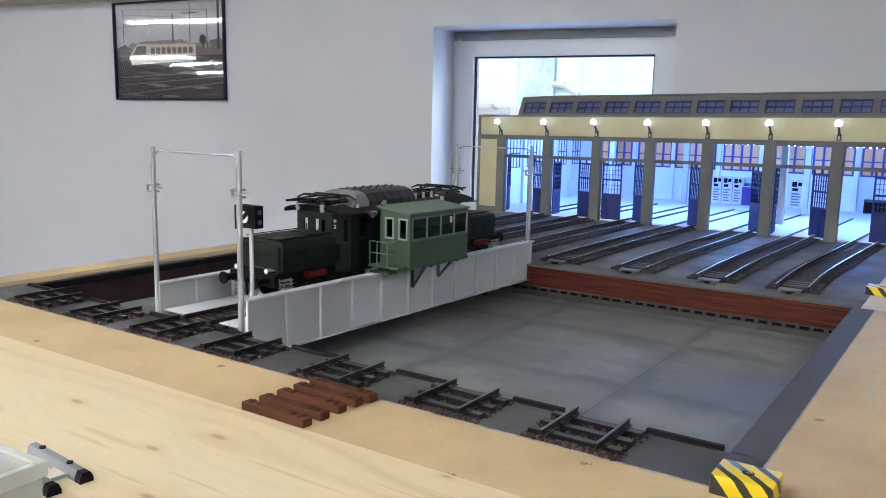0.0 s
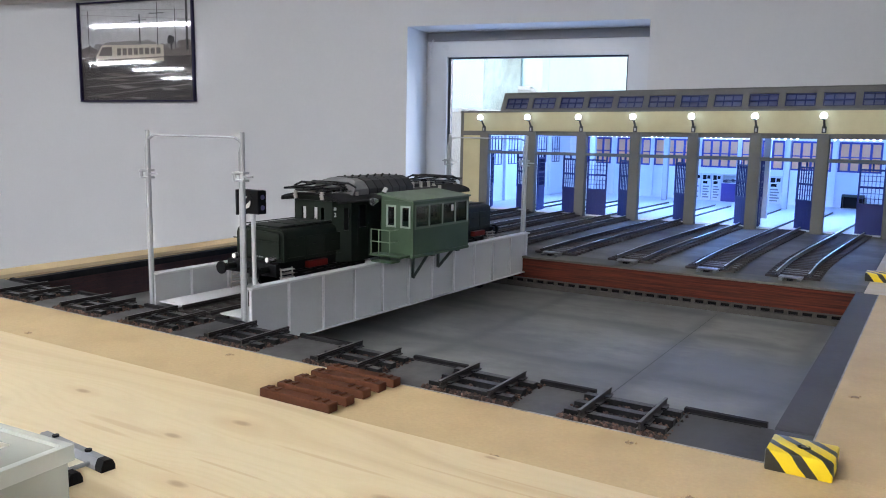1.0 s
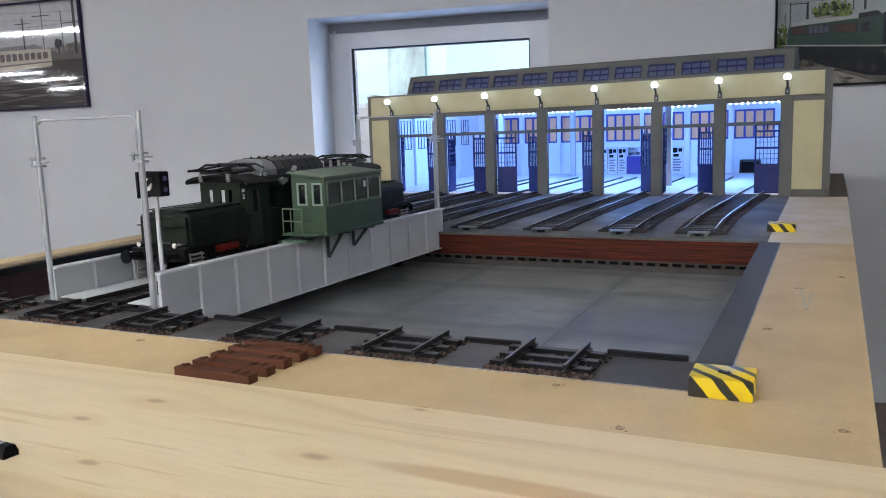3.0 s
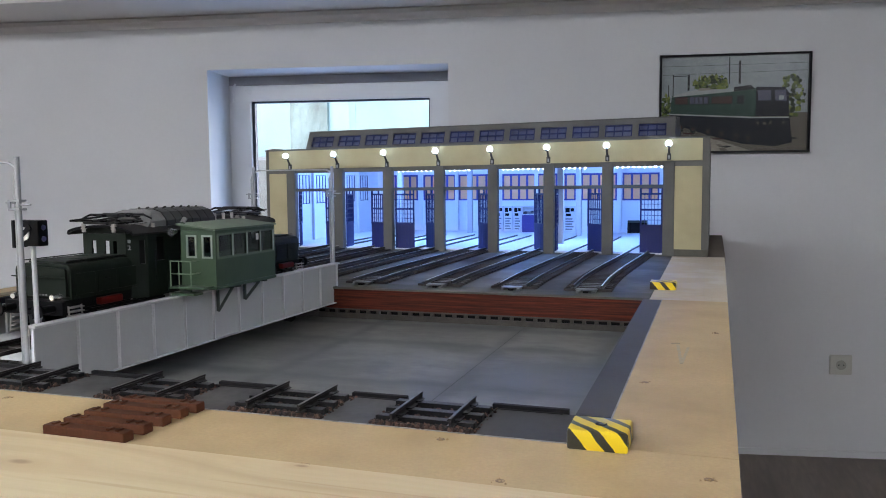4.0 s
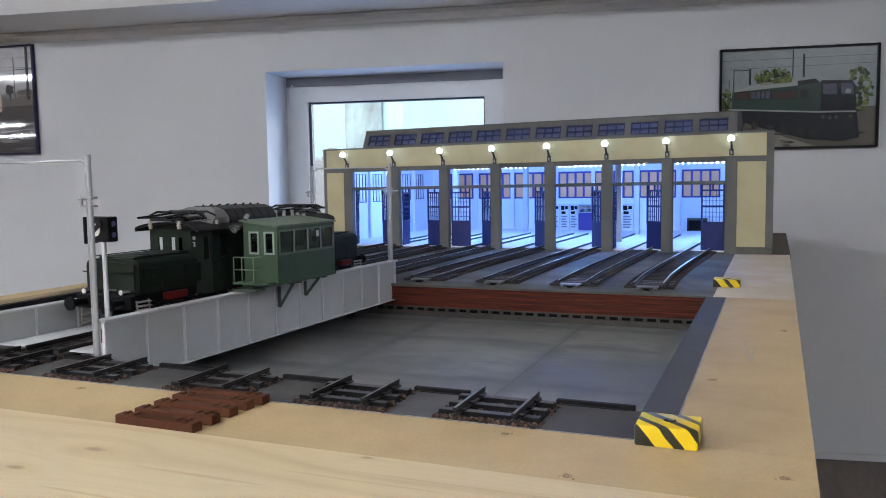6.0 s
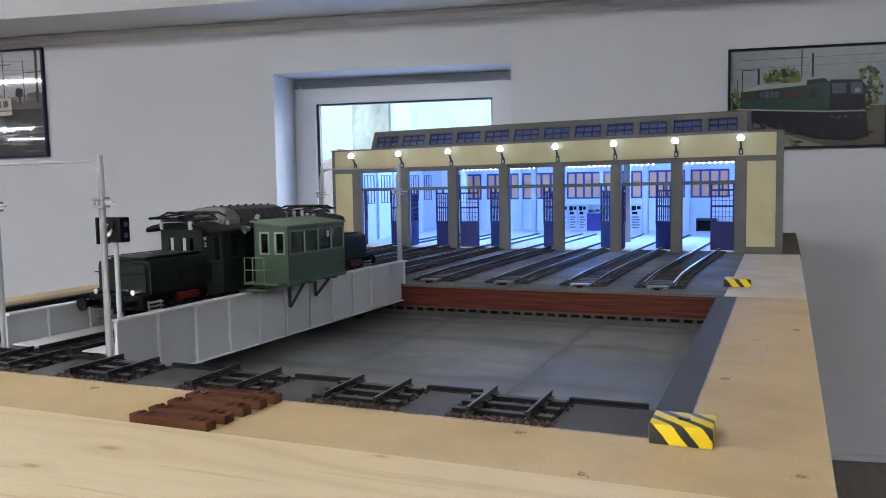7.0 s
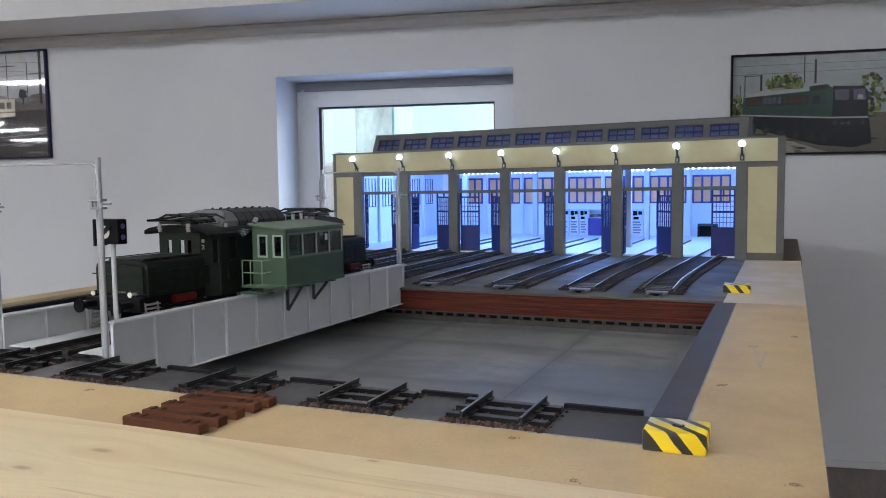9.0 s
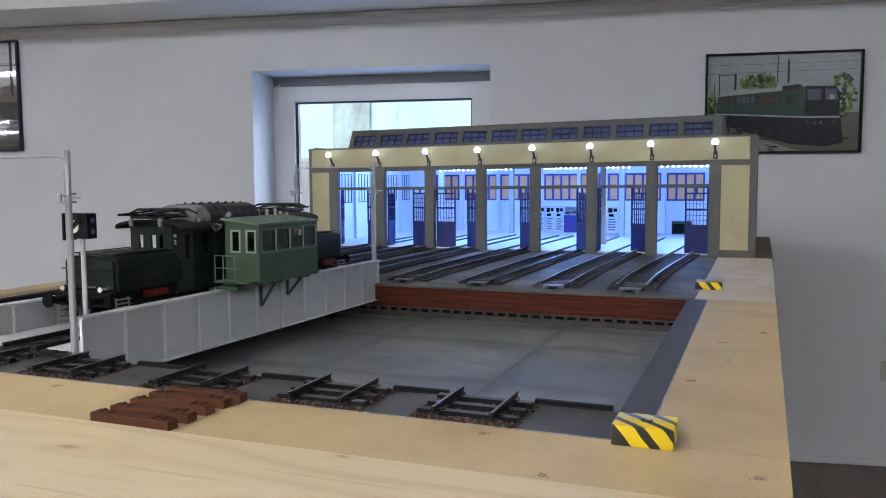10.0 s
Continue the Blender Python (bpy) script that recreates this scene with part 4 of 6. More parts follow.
# black strip paints the shade in the openings between the blocks
part("back_strip", box(B(), (PX0, PY1 - 0.0018, PITZ + 0.0085), (PX1, PY1 - 0.0003, PITZ + 0.0155)), BLACKM, pit)
part("running_rail", box(B(), (PX0, PY1 - 0.0078, PITZ + 0.0141), (PX1, PY1 - 0.0020, PITZ + 0.0156)), RACKM, pit, "dark running rail on blocks")
bk = mesh_of("support_block", box(B(), (-0.0027, -0.0028, 0), (0.0027, 0.0028, 0.0055)), RACKM)
n = 51
for i in range(n):
    piece("support_block", bk, pit, pose(PX0 + 0.012 + i * (PX1 - PX0 - 0.024) / (n - 1), PY1 - 0.0049, PITZ + 0.0085))
xs = [-0.2355, -0.3565, -0.4856, -0.6250, -0.7475, -0.8655, -0.9915]       # track ends at the near edge
edges = [-0.139] + [v for c in xs for v in (c + 0.036, c - 0.036)] + [PX0 + 0.005]
for i, (a, b) in enumerate(zip(edges[::2], edges[1::2])):
    part("edge_bar", box(B(), (b, PY0 - 0.0040, T - 0.004), (a, PY0 + 0.001, T + 0.0036), 0.0006), BLACKISH, pit, "raised dark edge bar")
    part("cover_plate", box(B(), (b + (0.002 if i < 7 else -0.024), NB + 0.0012, T - 0.0059), (a - 0.002 if i else -0.1078, PY0 - 0.0043, T + 0.0003), 0.0004), RIM if i == 0 else PLATE, pit, "smooth blue-grey cover plate")
    # flat black strip, painting the shade in front of the edge bar
    part("shadow_strip", box(B(), (b + 0.004, PY0 - 0.0062, T + 0.0003), (a - 0.004, PY0 - 0.0042, T + 0.0008)), BLACKISH, pit)
for c in xs:
    part("track_bed", box(B(), (c - 0.0375, NB + 0.0012, T - 0.0059), (c + 0.0375, PY0 - 0.0005, T - 0.0002)), BEDDARK, pit)


# ---------------------------------------------------------------- railway track
RAIL = [(-0.0026, 0), (0.0026, 0), (0.0026, 0.0007), (0.0006, 0.0013), (0.0006, 0.0042), (0.0011, 0.0047), (0.0011, 0.0062), (-0.0011, 0.0062), (-0.0011, 0.0047), (-0.0006, 0.0042), (-0.0006, 0.0013), (-0.0026, 0.0007)]


def rail(points, side):
    """A rail at half the gauge beside a line of points; the head's top is bright."""
    bm = B()
    rings = []
    for i, p in enumerate(points):
        a, b = Vector(points[max(0, i - 1)]), Vector(points[min(len(points) - 1, i + 1)])
        d = (b - a).normalized()
        out = Vector((d.y, -d.x, 0))
        rings.append([bm.verts.new(Vector(p) + out * (side * 0.0225 + u) + Vector((0, 0, z))) for u, z in RAIL])
    n = len(RAIL)
    for r, s in zip(rings, rings[1:]):
        for i in range(n):
            f = bm.faces.new((r[i], r[(i + 1) % n], s[(i + 1) % n], s[i]))
            f.material_index = 1 if i == 6 else 0
    bm.faces.new(rings[0])
    bm.faces.new(rings[-1])
    bmesh.ops.recalc_face_normals(bm, faces=bm.faces[:])
    return bm


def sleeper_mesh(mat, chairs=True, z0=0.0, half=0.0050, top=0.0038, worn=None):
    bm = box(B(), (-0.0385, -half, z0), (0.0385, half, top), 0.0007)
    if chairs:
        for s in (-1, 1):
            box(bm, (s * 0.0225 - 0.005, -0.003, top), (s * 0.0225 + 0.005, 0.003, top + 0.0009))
    # worn: paler material for upward faces, painting the light on them
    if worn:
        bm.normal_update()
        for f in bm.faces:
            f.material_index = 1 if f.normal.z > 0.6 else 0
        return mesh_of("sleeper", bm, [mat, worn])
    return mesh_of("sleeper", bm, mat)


LOCKM = paint("lock_steel", (0.14, 0.14, 0.137), 0.45, metal=0.4, grain=300, vary=0.2, patch=60)
SLEEPER = sleeper_mesh(SLEEPM)
NEARSLEEPER = sleeper_mesh(NEARM, z0=-0.0038, half=0.0038, top=0.0056, worn=LITTOP)


def track(name, points, z, label, group, spacing=0.02, steel=RAILTOP, stones=0, wood=SLEEPER):
    """Two rails on sleepers along a line of points (x, y)."""
    ob = thing(name, pose(*points[0], z), label, "railway track", group)
    x0, y0 = points[0]
    line = [Vector((x - x0, y - y0, 0.0039)) for x, y in points]
    for side in (-1, 1):
        part("rail", rail(line, side), [RAILM, steel], ob)
    step, run = 0.006 if wood is SLEEPER else 0.012, 0.0
    for a, b in zip(line, line[1:]):
        d = b - a
        while step <= run + d.length:
            p = a + d * ((step - run) / d.length)
            piece("sleeper", wood, ob, pose(p.x, p.y, 0, 0, 0, math.degrees(math.atan2(-d.x, d.y))))
            step += spacing
        run += d.length
    if stones:
        seed = int(abs(x0) * 1000)
        gv = gravel(B(), -0.041, 0.041, 0.0005, 0.0075, 0.0012, stones * 3, seed, 0.0013)
        gravel(gv, -0.038, 0.038, 0.004, 0.064, 0.0012, stones * 4, seed + 5, 0.0014)
        gravel(gv, 0.027, 0.041, 0.0, 0.066, 0.0005, stones, seed + 7, 0.0014)
        gravel(gv, -0.041, -0.027, 0.0, 0.066, 0.0005, stones, seed + 9, 0.0014)
        gravel(gv, -0.040, 0.040, -0.0002, 0.0055, 0.0016, stones, seed + 11, 0.0019)
        part("ballast", gv, STONE, ob, "reddish brown ballast grains")
    return ob


for k, c in enumerate(xs):
    track("track_end", [(c, NB + 0.0005), (c, NB + 0.03), (c, 0.692)], T - 0.0005, "short weathered track end on dark sleepers at the pit edge", "near track ends", 0.0205, RAILGLINT, 130, NEARSLEEPER)
FARX = [-0.2257, -0.347, -0.477, -0.612, -0.738, -0.862, -0.988]             # the same tracks beyond the pit
SHEDX = [-0.203, -0.335, -0.467, -0.604, -0.736, -0.868, -1.000]             # and at the gates
for k, (c, d) in enumerate(zip(FARX, SHEDX)):
    pts = []
    for i in range(31):
        y = 1.380 + i * (2.55 - 1.380) / 30
        s = max(0.0, (y - 1.47) / 0.59)
        pts.append((c - 0.003 * min(1.0, (y - 1.38) / 0.12) + (d + 0.003 - c) * (s * s * (2.0 - s) if s < 0.6 else 0.504 + (s - 0.6) * 1.24), y))
    track("shed_track", pts, T + 0.0002, "railway track with bright rails leading into the engine shed", "tracks into the shed", 0.02)
    lock = thing("track_lock", pose(c, 1.3725, T + 0.0006), "small silver locking bracket at the end of a track", "lock bracket", "track locks")
    part("plate", box(B(), (-0.0165, -0.012, 0.0035), (0.0165, 0.006, 0.0055), 0.0006), LOCKM, lock)
    for u in (-0.0125, 0.0125):
        part("cheek", box(B(), (u - 0.0025, -0.019, 0), (u + 0.0025, 0.004, 0.0034), 0.0005), LOCKM, lock)
    part("bolt_box", box(B(), (-0.0042, -0.016, 0), (0.0042, -0.006, 0.0034), 0.0005), BLACKM, lock, "dark bolt housing")
    for q in range(3):
        part("slide_bar", box(B(), (-0.034, 0.040 + q * 0.02, 0.0030), (0.034, 0.0415 + q * 0.02, 0.0039)), LOCKM, lock)
apron = box(B(), (PLX + 0.0005, 1.3865, T - 0.02), (-0.1255, 2.028, T))
solid("pavement", apron, APRON, "stained blue-grey concrete apron between the tracks", kind="structure")
bed = B()
for c, d in zip(FARX, SHEDX):
    extrude(bed, [(c - 0.031, 1.388), (c + 0.027, 1.388), (c + 0.027, 1.52), (c * 0.6 + d * 0.4 + 0.029, 1.76), (d + 0.029, 2.027), (d - 0.029, 2.027), (c * 0.6 + d * 0.4 - 0.029, 1.76), (c - 0.031, 1.52)], T + 0.0001, T + 0.0011, "z")
solid("ballast", bed, BALLAST, "dark brown ballast bed between the rails", "ballast", kind="stuff")

# ---------------------------------------------------------------- transfer bridge
BRIDGE = pose(-0.7464, 0.7023, 0.8981, 0, 0, -1.61) @ Matrix.Scale(1.035, 4) @ pose(0, 0, -0.903)     # near end, middle; y runs along the bridge
BL = 0.623
BZ0, BZ1, DECK = 0.8787, 0.948, 0.903
PITL = 0.903 + (PITZ - 0.8981) / 1.035   # the pit's floor in the bridge's own measure
bridge = thing("transfer_bridge", BRIDGE, "light grey steel transfer bridge with plate girders and white portal posts", "bridge")
HALF = 0.0765


def girder(side):
    o = side * HALF
    BZ1 = 0.9418 if side > 0 else 0.9410
    i = side * (HALF - 0.003)
    v0, r0 = (0.004, 0.002) if side > 0 else (0.0002, -0.006)
    g = part("girder", box(B(), (min(o, i), v0, BZ0), (max(o, i), BL, BZ1)), GIRDER, bridge, "light grey riveted plate girder")
    a, b = sorted((side * (HALF + 0.0045), side * (HALF - 0.0075)))
    part("top_flange", box(B(), (a, v0 - (0.002 if side > 0 else 0), BZ1 - 0.0005), (b, BL + 0.001, BZ1 + 0.002), 0.0005), WHITEP, g)
    part("bottom_flange", box(B(), (a, v0, BZ0 - 0.0008), (b, BL, BZ0 + 0.0004), 0.0003), RIBPAINT, g)
    rib = mesh_of("stiffener", box(B(), (-0.0016, -0.0007, BZ0 + 0.0006), (0.0016, 0.0007, BZ1 - 0.0006)), RIBPAINT)
    for k in range(12):
        v = r0 + k * (BL - 0.008) / 11
        if k or side > 0:
            piece("stiffener", rib, g, pose(side * (HALF + 0.0016), v, 0))
            piece("stiffener", rib, g, pose(side * (HALF - 0.0046), v, 0))


girder(1)
girder(-1)
part("deck", box(B(), (-HALF + 0.0035, 0.03, DECK - 0.006), (HALF - 0.0035, BL - 0.001, DECK - 0.001)), GIRDER, bridge)
for s in (-1, 1):
    a, b = sorted((s * 0.0285, s * (HALF - 0.004)))
    part("walkway", box(B(), (a, 0.004, DECK + 0.0056), (b, BL - 0.012, DECK + 0.0071), 0.0004), WHITEP, bridge, "white walkway plate")
line = [Vector((0, v, DECK + 0.0037)) for v in (-0.004, 0.3, BL - 0.004)]
for s in (-1, 1):
    part("rail", rail(line, s), [RAILM, RAILM], bridge)
for k in range(31):
    piece("sleeper", SLEEPER, bridge, pose(0, 0.004 + k * 0.0203, DECK + 0.0002))
# cross beams and wheels under the deck, so that it stands on the pit's rails
for v in (0.06, 0.31, 0.57):
    part("cross_beam", box(B(), (-HALF + 0.004, v - 0.008, BZ0), (HALF - 0.004, v + 0.008, DECK - 0.0065)), GIRDER, bridge)
for v in (0.06, 0.545):
    for u in (-0.03, 0.03):
        part("wheel", rod(B(), (u - 0.004, v, PITL + 0.0155), (u + 0.004, v, PITL + 0.0155), 0.0155, 20), BLACKM, bridge, smooth=True)


def portal(v):
    """Two slender posts, each with a second pipe beside it, clamps and a thin cross bar."""
    top = 1.097
    for u, lift in ((-0.0785, 0.0005), (0.0715, 0.0040)):
        p = part("portal_post", rod(B(), (u, v, DECK), (u, v, top + 0.006), 0.0025, 12), POSTW, bridge, "white round portal post", smooth=True)
        part("twin_pipe", rod(B(), (u - 0.0058, v + 0.002, DECK), (u - 0.0058, v + 0.002, top - 0.014), 0.0016, 10), POSTW, p, smooth=True)
        part("slant_pipe", rod(B(), (u - 0.0058, v + 0.002, top - 0.0145), (u + 0.001, v, top - 0.002), 0.0016, 8), POSTW, p, smooth=True)
        for z in (1.049 + lift, 1.057 + lift):
            part("clamp", box(B(), (u - 0.0095, v - 0.004, z), (u + 0.0045, v + 0.005, z + 0.0022), 0.0004), POSTW, p, "small white pipe clamp")
        part("clamp_plate", box(B(), (u - 0.0092, v - 0.0045, 1.0508 + lift), (u - 0.0062, v - 0.0025, 1.0572 + lift), 0.0003), POSTW, p)
        part("clamp_bolt", rod(B(), (u + 0.002, v, 1.0545 + lift), (u + 0.0145, v, 1.0545 + lift), 0.001, 8), POSTW, p)
        part("clamp_bolt", rod(B(), (u - 0.0155, v, 1.0565 + lift), (u - 0.004, v, 1.0565 + lift), 0.001, 8), POSTW, p)
        part("foot", box(B(), (u - 0.0075, v - 0.003, DECK - 0.0008), (u + 0.003, v + 0.0045, DECK + 0.0008), 0.0003), POSTW, p)
    bar = rod(B(), (-0.0685, v, top + 0.0005), (0.0615, v, top + 0.0005), 0.0011, 8)
    for a, b in ((-0.0685, -0.081), (0.0615, 0.0735)):
        rod(bar, (a, v, top + 0.0005), (b, v, top - 0.006), 0.0015, 8)
    part("cross_bar", bar, POSTW, bridge, "thin white bar over the track")


portal(0.0)
portal(BL - 0.004)

# operator's cabin on brackets outside the girder
C0, C1, CU0, CU1, CZ0, CZ1 = 0.2335, 0.364, 0.069, 0.1185, 0.954, 1.0215
cabin = thing("control_cabin", BRIDGE, "green wooden control cabin with glazed sides on the bridge girder", "cabin")
L = C1 - C0
wins = [(0.0065 + i * 0.0304, 0.035, 0.0340 + i * 0.0304, 0.0605) for i in range(4)]
part("outer_wall", holed(B(), (CU1 - 0.002, C0, CZ0), (0, 1, 0), (0, 0, 1), L, CZ1 - CZ0 - 0.001, 0.002, wins), CABGREEN, cabin, "green boarded wall with four panes")
part("inner_wall", holed(B(), (CU0, C0, CZ0), (0, 1, 0), (0, 0, 1), L, CZ1 - CZ0 + 0.0045, 0.002, wins), CABGREEN, cabin)
W = CU1 - CU0 - 0.0045
part("front_wall", holed(B(), (CU0 + 0.0022, C0 + 0.002, CZ0), (1, 0, 0), (0, 0, 1), W, CZ1 - CZ0 - 0.001, 0.002, [(0.0072, 0.0345, 0.0196, 0.060), (0.0296, 0.0345, 0.0421, 0.060)]), CABGREEN, cabin, "green end wall with two framed windows")
part("back_wall", holed(B(), (CU0 + 0.0022, C1, CZ0), (1, 0, 0), (0, 0, 1), W, CZ1 - CZ0 - 0.001, 0.002, [(0.006, 0.034, 0.032, 0.060)]), CABGREEN, cabin)
part("floor_plate", box(B(), (CU0 - 0.002, C0 - 0.001, CZ0 - 0.004), (CU1 + 0.001, C1 + 0.001, CZ0 - 0.0002), 0.0005), CABGREEN, cabin)
for a, b, c, d in wins:
    for u in (CU1 - 0.0012, CU0 + 0.0008):
        p = part("pane", box(B(), (u, C0 + a, CZ0 + b), (u + 0.0004, C0 + c, CZ0 + d)), CABPANE, cabin)
        p.visible_shadow = False
    f = part("window_bar", box(B(), (CU1 - 0.0002, C0 + c - 0.0002, CZ0 + b - 0.001), (CU1 + 0.0008, C0 + c + 0.0022, CZ0 + d + 0.001)), TRIMG, cabin)
part("window_trim", holed(B(), (CU1 - 0.0003, C0 + 0.0033, CZ0 + 0.032), (0, 1, 0), (0, 0, 1), 0.1255, 0.031, 0.001, [(0.0025, 0.0025, 0.1230, 0.0285)]), CABROOF, cabin)
for a, b in ((0.0072, 0.0196), (0.0296, 0.0421)):
    u = CU0 + 0.0022 + a
    part("window_frame", holed(B(), (u - 0.0012, C0 + 0.0005, CZ0 + 0.0333), (1, 0, 0), (0, 0, 1), b - a + 0.0024, 0.0279, 0.0015, [(0.0022, 0.0022, b - a + 0.0002, 0.0257)]), TRIMG, cabin, "pale green window frame")
    p = part("pane", box(B(), (u, C0 + 0.0008, CZ0 + 0.0345), (u + b - a, C0 + 0.0012, CZ0 + 0.060)), CABPANE, cabin)
    p.visible_shadow = False
part("gable", extrude(B(), [(CU0 + 0.0024, CZ1 - 0.0009), (CU1 - 0.004, CZ1 - 0.0009), (CU0 + 0.0024, CZ1 + 0.0050)], C0 + 0.0002, C0 + 0.0018, "y"), CABGREEN, cabin)
rf = extrude(B(), [(CU0 - 0.003, CZ1 + 0.0055), (CU1 + 0.003, CZ1 - 0.0004), (CU1 + 0.003, CZ1 + 0.0014), (CU0 - 0.003, CZ1 + 0.0078)], C0 - 0.0045, C1 + 0.0005, "y")
part("roof", rf, CABROOF, cabin, "flat sloping pale green roof")
part("vent", rod(B(), (CU0 + 0.005, C0 - 0.002, CZ1 + 0.008), (CU0 + 0.005, C0 + 0.003, CZ1 + 0.0135), 0.003, 10), CHROME, cabin, smooth=True)
hd = rod(B(), (CU0 - 0.004, C0 - 0.002, CZ1 - 0.002), (CU0 - 0.006, C0 - 0.011, CZ1 - 0.003), 0.002, 14, 0.0055)
part("lamp", hd, CHROME, cabin, "small bright headlamp", smooth=True)
part("notice", box(B(), (CU1 - 0.0006, C0 + 0.0870, CZ0 + 0.050), (CU1 + 0.0002, C0 + 0.0920, CZ0 + 0.058)), WHITEP, cabin, "small white paper in the window")
# platform with rails in front of the cabin
part("platform", box(B(), (CU0 - 0.003, C0 - 0.020, CZ0 - 0.002), (CU1 - 0.003, C0 - 0.0015, CZ0 + 0.0005), 0.0005), CABGREEN, cabin)
part("step", box(B(), (CU0 + 0.001, C0 - 0.022, CZ0 - 0.0095), (CU1 - 0.016, C0 - 0.004, CZ0 - 0.007), 0.0005), CABGREEN, cabin)
part("step_hanger", box(B(), (CU0 + 0.006, C0 - 0.012, CZ0 - 0.007), (CU0 + 0.022, C0 - 0.010, CZ0 - 0.002)), BRACKET, cabin)
pts = [(CU0 - 0.002, C0 - 0.018), (CU0 + 0.027, C0 - 0.018), (CU0 + 0.027, C0 - 0.001)]
for u, v in pts[:2] + [(CU0 + 0.010, C0 - 0.018)]:
    part("rail_post", rod(B(), (u, v, CZ0 + 0.0005), (u, v, CZ0 + 0.031), 0.0007, 6), HANDGREEN, cabin)
for z in (0.016, 0.031):
    hr = rod(B(), (*pts[0], CZ0 + z), (*pts[1], CZ0 + z), 0.0007, 6)
    rod(hr, (*pts[1], CZ0 + z), (*pts[2], CZ0 + z), 0.0007, 6)
    part("handrail", hr, HANDGREEN, cabin, "thin green handrail")
for v, deep in ((0.290, 0.032), (0.350, 0.025)):
    br = B()
    top, out = CZ0 - 0.008, HALF + 0.026
    for a, b in (((HALF + 0.002, v, top), (out, v, top)), ((out - 0.001, v, top), (HALF + 0.003, v, top - deep)), ((HALF + 0.0025, v, top), (HALF + 0.0025, v, top - deep))):
        rod(br, a, b, 0.0021, 6)
    box(br, (HALF + 0.001, v - 0.003, top + 0.0005), (CU1 - 0.006, v + 0.003, top + 0.0036))
    part("bracket", br, BRACKET, cabin, "dark green triangular bracket")
part("floor_beam", box(B(), (HALF + 0.006, C0 + 0.012, CZ0 - 0.0075), (HALF + 0.012, C1 - 0.01, CZ0 - 0.0042)), BRACKET, cabin)

# signals on the bridge
def signal(u, v, z, flip):
    ob = thing("shunting_signal", BRIDGE @ pose(u, v, DECK + 0.0072, 0, 0, flip), "black shunting signal box on a thin grey mast", "signal")
    h = z - DECK - 0.0051
    part("mast", rod(B(), (0, 0, 0), (0, 0, h), 0.0024, 10), GIRDER, ob, "thin grey mast", smooth=True)
    part("base_box", box(B(), (-0.004, -0.004, 0), (0.004, 0.004, 0.022), 0.0008), WHITEP, ob)
    b = part("signal_box", box(B(), (-0.0135, -0.006, h), (0.0135, 0.006, h + 0.025), 0.001), BLACKM, ob)
    part("disc", rod(B(), (-0.004, -0.0062, h + 0.012), (-0.004, -0.0072, h + 0.012), 0.0065, 20), LAMPGLASS, b, "white signal disc", smooth=True)
    part("disc_bar", box(B(), (-0.0115, -0.0078, -0.0024), (0.0115, -0.0068, 0.0024)), BLACKM, b, m=pose(-0.004, 0, h + 0.012, 0, -40, 0))
    part("back_plate", box(B(), (-0.0185, -0.008, h - 0.002), (-0.0155, 0.008, h + 0.025), 0.0005), BLACKM, ob)
    for z in (0.007, 0.018):
        part("side_lens", rod(B(), (0.0134, 0, h + z), (0.0144, 0, h + z), 0.0026, 12), paint("lens_violet", (0.085, 0.08, 0.20), 0.3), b, smooth=True)


signal(0.0565, 0.028, 1.0155, 0)

# ---------------------------------------------------------------- the locomotive
RH = DECK + 0.0099                # top of the bridge's rails
LOCO = BRIDGE @ pose(0, 0.3345, RH)
loco = thing("electric_locomotive", LOCO, "dark green model electric locomotive with low hoods and two pantographs", "locomotive")
CABF, CABR = -0.152, 0.136      # cab faces
SIDEF, SIDER = -0.132, 0.116    # where the chamfered corners meet the sides


def end(s, v):
    """A place v along the locomotive towards its front (s = -1, longer by 15 mm) or rear end."""
    return s * v - (0.015 if s < 0 else 0)


def rounded(w, z0, z1, r, crown=0.0, n=4):
    """Half outline of a hood: upright sides, rounded shoulders."""
    pts = [(-w, z0), (w, z0)]
    for i in range(n + 1):
        a = math.pi / 2 * i / n
        pts.append((w - r + r * math.cos(a), z1 - r + r * math.sin(a)))
    pts.append((0, z1 + crown))
    for i in range(n + 1):
        a = math.pi / 2 * (1 + i / n)
        pts.append((-w + r + r * math.cos(a), z1 - r + r * math.sin(a)))
    return pts


